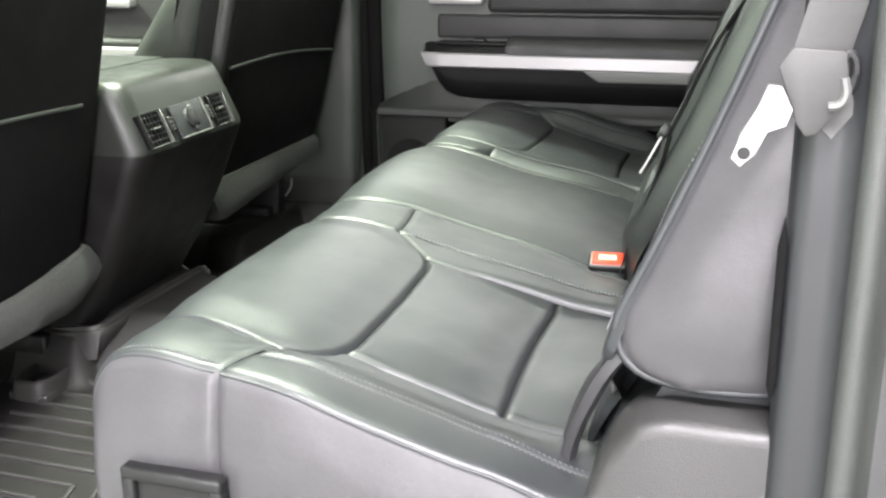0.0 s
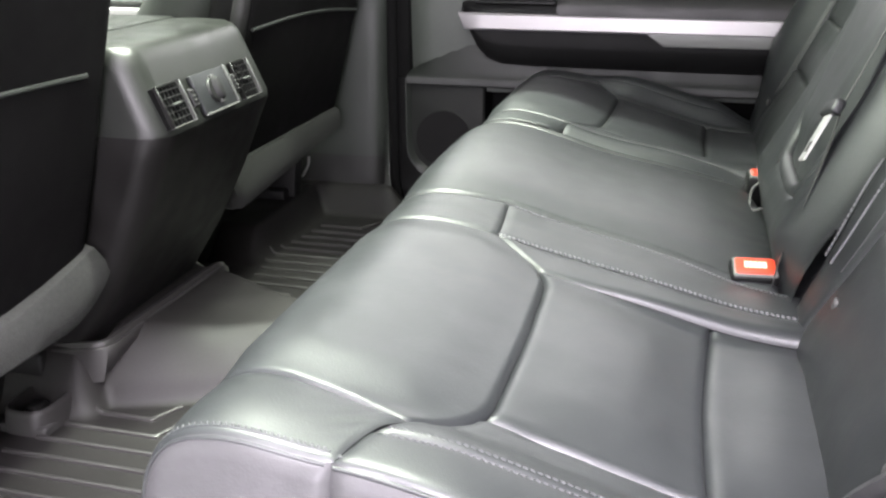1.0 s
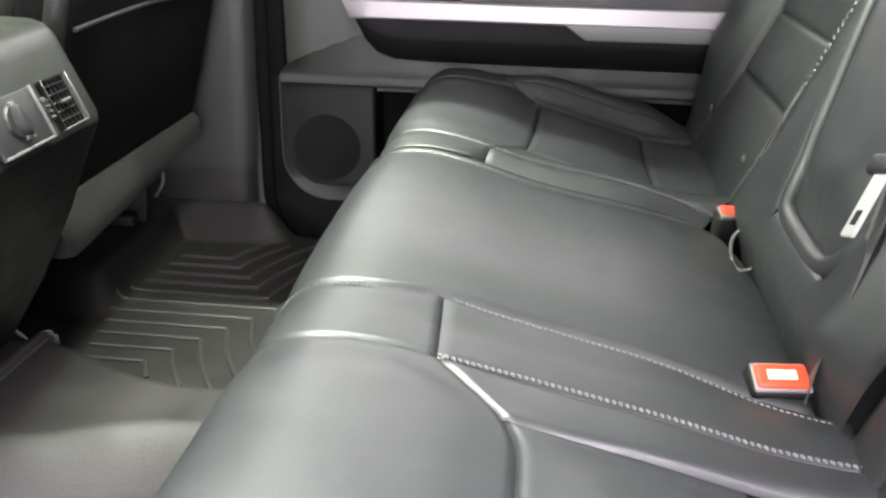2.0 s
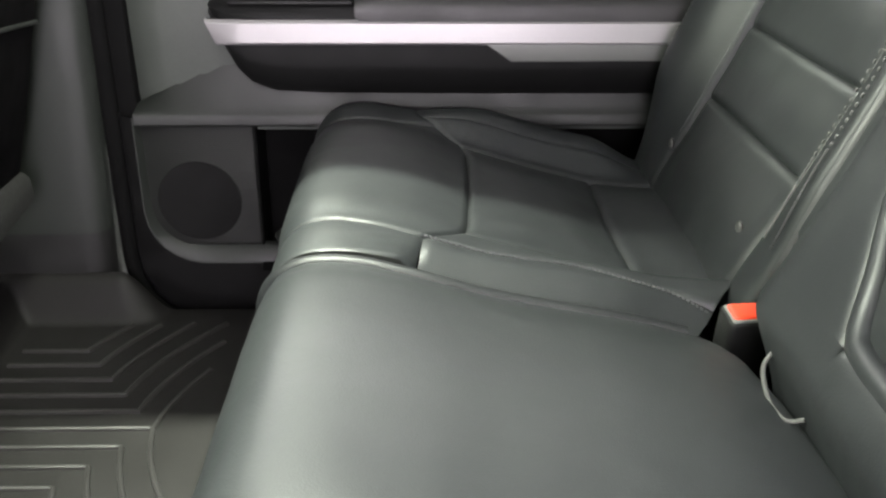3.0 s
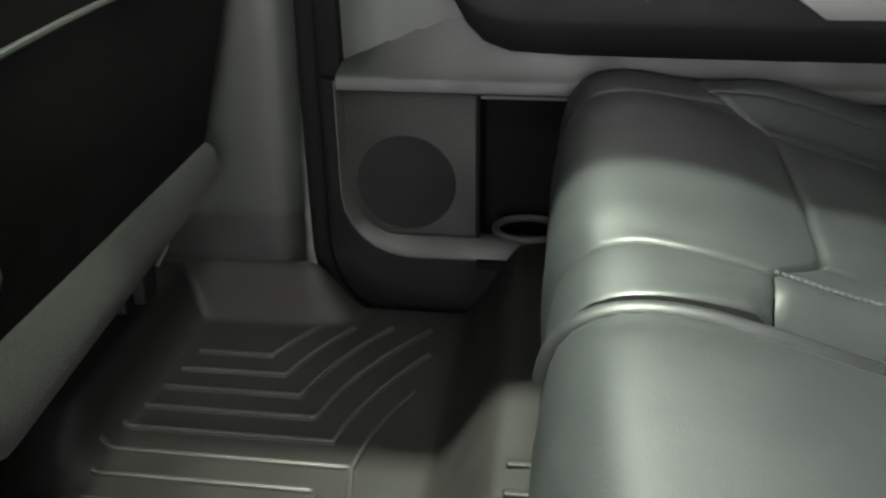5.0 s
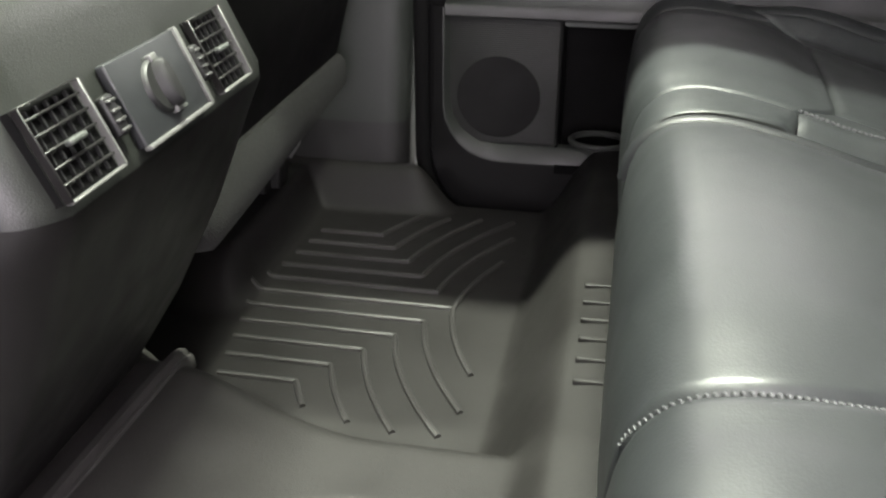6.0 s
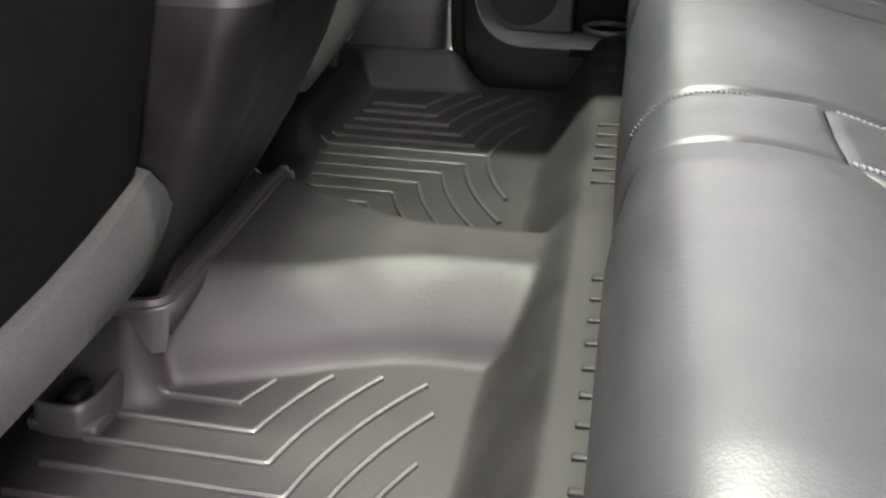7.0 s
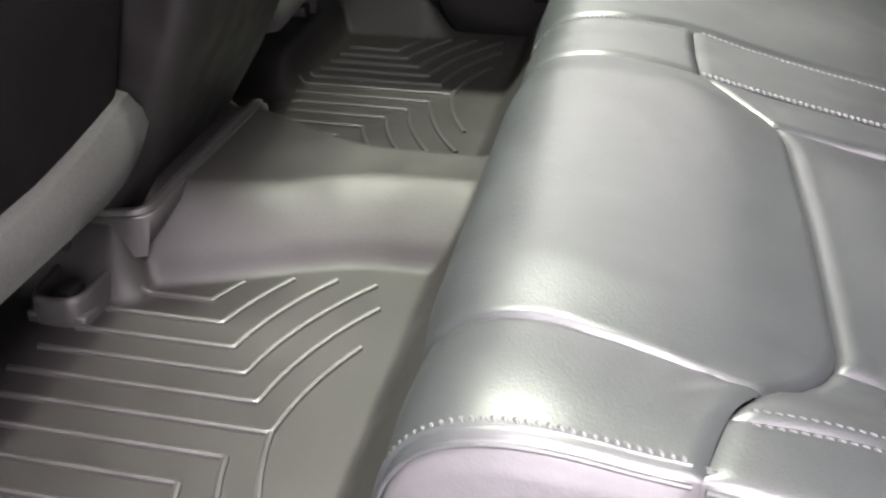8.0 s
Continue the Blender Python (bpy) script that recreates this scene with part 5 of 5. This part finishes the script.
    a, b = L(1.174, 1.270)
    p = put("control_panel", box(blank(), a, b, 0.0, 0.072, -0.006, 0.002, 0.002), SLATE, t, "flat control panel with a round knob")
    rim = blank()
    for q in ((a, b, -0.003, 0.001), (b - 0.003, b + 0.002, -0.002, 0.073) if flip > 0 else (a - 0.002, a + 0.003, -0.002, 0.073)):
        box(rim, q[0], q[1], q[2], q[3], -0.002, 0.0045, 0.0012, 2)
    put("panel_rim", rim, DULL_SILVER, p, "thin silver panel rim")
    kn = blank()
    c = (a + b) / 2
    loft(kn, [[Vector((c + r * math.cos(q), 0.036 + 1.2 * r * math.sin(q), h)) for q in np.linspace(0, 2 * math.pi, 28, endpoint=False)] for r, h in ((0.0205, 0.0), (0.0200, 0.004), (0.0185, 0.0055))])
    k = put("knob", kn, DARK, p, "round fan control knob")
    fin = loft(blank(), [[Vector((c + a * math.cos(q), 0.036 + b * math.sin(q), h)) for q in np.linspace(0, 2 * math.pi, 24, endpoint=False)] for a, b, h in ((0.0085, 0.0225, 0.005), (0.0068, 0.0215, 0.010), (0.0050, 0.0195, 0.0135), (0.0024, 0.0160, 0.0145))])
    put("knob_fin", fin, DARK, k, "raised grip across the knob")
    for q0, q1 in ((0.0105, 0.0165), (0.0555, 0.0625)):
        put("pointer", box(blank(), c - 0.0040, c + 0.0040, q0, q1, 0.002, 0.0075, 0.0010), DULL_SILVER, k, "pale metal tip of the knob")
    put("mark", box(blank(), c - 0.007, c + 0.007, 0.060, 0.0625, 0.0015, 0.0026), GREY, p, "printed marking bar")
    put("mark", box(blank(), c + 0.012 * flip - 0.006, c + 0.012 * flip + 0.006, 0.010, 0.0125, 0.0015, 0.0026), GREY, p, "printed marking bar")
    for y0, y1 in ((1.150, 1.170), (1.274, 1.292)):
        a, b = L(y0, y1)
        w = put("thumb_wheel", box(blank(), a + 0.004, b - 0.004, 0.018, 0.052, -0.004, 0.004, 0.003), DARK, t, "ribbed vent thumb wheel")
        for k in range(4):
            put("wheel_rib", box(blank(), a + 0.005, b - 0.005, 0.021 + 0.008 * k, 0.0235 + 0.008 * k, 0.002, 0.0055, 0.0006, 1), CHARCOAL, w)
    return t


console()

# ---- front seats ----
def front_seat(side, inner, zt, fall):
    """side +1: the far seat; -1: the near one, its mirror image."""
    def Y(y):
        return y if side > 0 else 2 * YC - y
    t = thing("front_seat", (-1.05, Y(1.735), -0.035), "black front seat with dark cloth back panel and grey carpet skirt", "car seat", "front seats")
    y0, y1 = sorted((Y(inner), Y(2.022)))
    zb = zt - fall - 0.035

    def rear_x(z):
        return -0.778 + 0.262 * (z - 0.29)

    rings = []
    for z, ins, back in ((zb, 0.050, 0.030), (zb + 0.006, 0.022, 0.012), (zb + 0.03, 0.004, 0.0), (0.40, 0.0, 0.0), (0.52, 0.0, 0.0), (0.66, 0.0, 0.0), (0.80, 0.004, 0.0), (0.92, 0.02, 0.004), (0.98, 0.05, 0.02), (1.0, 0.09, 0.05)):
        rings.append(ring_xy(rear_x(z) - 0.085, rear_x(z) - back, y0 + ins, y1 - ins, 0.034, z, 6))
    part("back_panel", loft(blank(), rings), SEATBACK, t, "dark cloth back panel")
    # leather bolsters in front of the back panel, lightened to grey for light on them
    rings = []
    for z, ins in ((zb, 0.06), (0.30, 0.012), (0.45, 0.004), (0.52, 0.004), (0.58, 0.004), (0.65, 0.004), (0.70, 0.006), (0.85, 0.02), (0.97, 0.06), (0.99, 0.10)):
        rings.append(ring_xy(rear_x(z) - 0.235 + min(0.09, max(0.0, 0.5 * (z - 0.52))), rear_x(z) - 0.078, y0 + ins, y1 - ins, 0.05, z, 6))
    part("backrest", loft(blank(), rings), GREY, t, "leather backrest bolster, light in its grey-green colour")
    if side > 0:
        edge = [(rear_x(z) - 0.020, Y(inner) + side * 0.010, z) for z in np.linspace(zb + 0.06, 0.93, 24)]
        part("edge_roll", tube(blank(), edge, 0.015, 14), CHARCOAL, t, "padded roll along the panel edge")
    # top seam of the map pocket
    zz = lambda q: 0.505 - 0.018 * q + 0.012 * math.sin(math.pi * q)
    pts = [(rear_x(zz(q)) + 0.0015, Y(1.475 + 0.525 * q), zz(q)) for q in np.linspace(0, 1, 20)]
    part("pocket_piping", tube(blank(), pts, 0.0032, 8), GREY, t, "pale piping along the map pocket")
    # grey skirt under the back panel
    rings = []
    steps = (0, 0.01, 0.028, 0.06, 0.09, 0.12, 0.16, 0.2, 0.25, 0.3, 0.4, 0.5, 0.65, 0.8, 0.93, 0.98, 1.0)
    for q in steps:
        y = Y(inner + ((2.01 if side < 0 else 1.99) - inner) * q)
        if side < 0:
            top = float(np.interp(q, (0, 0.01, 0.028, 0.06, 0.12, 0.2, 0.3, 0.5, 1), (0.224, 0.247, 0.262, 0.258, 0.249, 0.238, 0.229, 0.224, 0.222)))
            bot = float(np.interp(q, (0, 0.01, 0.03, 0.08, 0.14, 0.5, 1), (0.212, 0.200, 0.186, 0.168, 0.158, 0.163, 0.165)))
        else:
            e = max(0.5, math.sqrt(max(0.0, 1 - max(0.0, 1 - q / 0.10) ** 2)))
            top = zt - fall * float(smooth01(0.0, 0.16, q)) - 0.3 * fall * q
            bot = top - (0.105 - 0.05 * q) * e
        h = top - bot
        rings.append([Vector((x, y, z)) for x, z in ((-0.93, top), (-0.795, top), (-0.778, top - 0.05 * h), (-0.771, top - 0.2 * h), (-0.769, top - 0.55 * h), (-0.771, top - 0.85 * h), (-0.779, bot + 0.05 * h), (-0.80, bot), (-0.93, bot + 0.01))])
    part("skirt", loft(blank(), rings), SKIRT, t, "grey carpet skirt under the back panel")
    part("cushion", box(blank(), -1.42, -0.86, y0 + 0.02, y1 - 0.02, 0.15, 0.32, 0.05, 4), LEATHER, t)
    # seat rails and their feet
    for ya in (inner + 0.010, 1.93):
        r = part("seat_rail", box(blank(), -1.40, -0.885, Y(ya) - 0.022, Y(ya) + 0.022, 0.045, 0.085, 0.006), DARK, t, "black steel seat rail")
        if side > 0 and ya > 1.9:
            part("rail_bracket", prism(blank(), [(-0.96, -0.03), (-0.90, -0.03), (-0.872, 0.05), (-0.862, 0.15), (-0.885, 0.165), (-0.96, 0.10)], "y", 1.935, 1.975, 0.005), DARK, r, "black seat bracket")
            part("rail_hook", tube(blank(), spline([(-0.862, 1.966, 0.105), (-0.848, 1.972, 0.130), (-0.846, 1.974, 0.152)], 10), 0.0035, 8), STEEL, r, "bright steel hook")
        if side > 0 or ya > 1.9:
            part("rail_leg", box(blank(), -0.99, -0.93, Y(ya) - 0.02, Y(ya) + 0.02, -0.034, 0.05, 0.004), DARK, r)
            continue
        # a foot cover: a low tray with a raised rounded wall round its bolt
        fy = Y(ya) - 0.033
        part("rail_foot", box(blank(), -0.910, -0.832, fy - 0.066, fy + 0.066, -0.01, 0.014, 0.006), CHARCOAL, r, "charcoal plastic rail foot cover")
        def oval(kx, ky, z):
            return [Vector((-0.871 + kx * math.copysign(abs(math.cos(a)) ** 0.55, math.cos(a)), fy + ky * math.copysign(abs(math.sin(a)) ** 0.55, math.sin(a)), z)) for a in np.linspace(0, 2 * math.pi, 40, endpoint=False)]
        wall = [oval(0.041, 0.070, -0.005), oval(0.038, 0.067, 0.028), oval(0.036, 0.065, 0.034), oval(0.033, 0.062, 0.036), oval(0.029, 0.058, 0.034), oval(0.026, 0.055, 0.026), oval(0.024, 0.052, 0.012)]
        part("foot_rim", loft(blank(), wall, caps=False), RIB, r, "raised rim of the foot cover")
        part("rail_bolt", tube(blank(), [(-0.875, fy + 0.020, 0.010), (-0.875, fy + 0.020, 0.028)], 0.009, 8), STEEL, r, "steel bolt")
        part("foot_clip", box(blank(), -0.882, -0.860, fy - 0.044, fy - 0.012, 0.010, 0.030, 0.006), DARK, r, "black clip in the foot cover")
        part("rail_hook", tube(blank(), spline([(-0.893, fy + 0.055, 0.040), (-0.880, fy + 0.064, 0.052), (-0.874, fy + 0.070, 0.060), (-0.873, fy + 0.094, 0.062)], 12), 0.0032, 8), STEEL, r, "steel release wire")
        part("rail_leg", box(blank(), -1.38, -1.30, Y(ya) - 0.02, Y(ya) + 0.02, -0.034, 0.05, 0.004), DARK, r)
        part("rail_bracket", box(blank(), -1.2, -0.92, Y(ya) - 0.016, Y(ya) + 0.016, 0.08, 0.17, 0.006), DARK, r)
    return t


front_seat(1, 1.452, 0.276, 0.004)
front_seat(-1, 1.413, 0.262, 0.036)
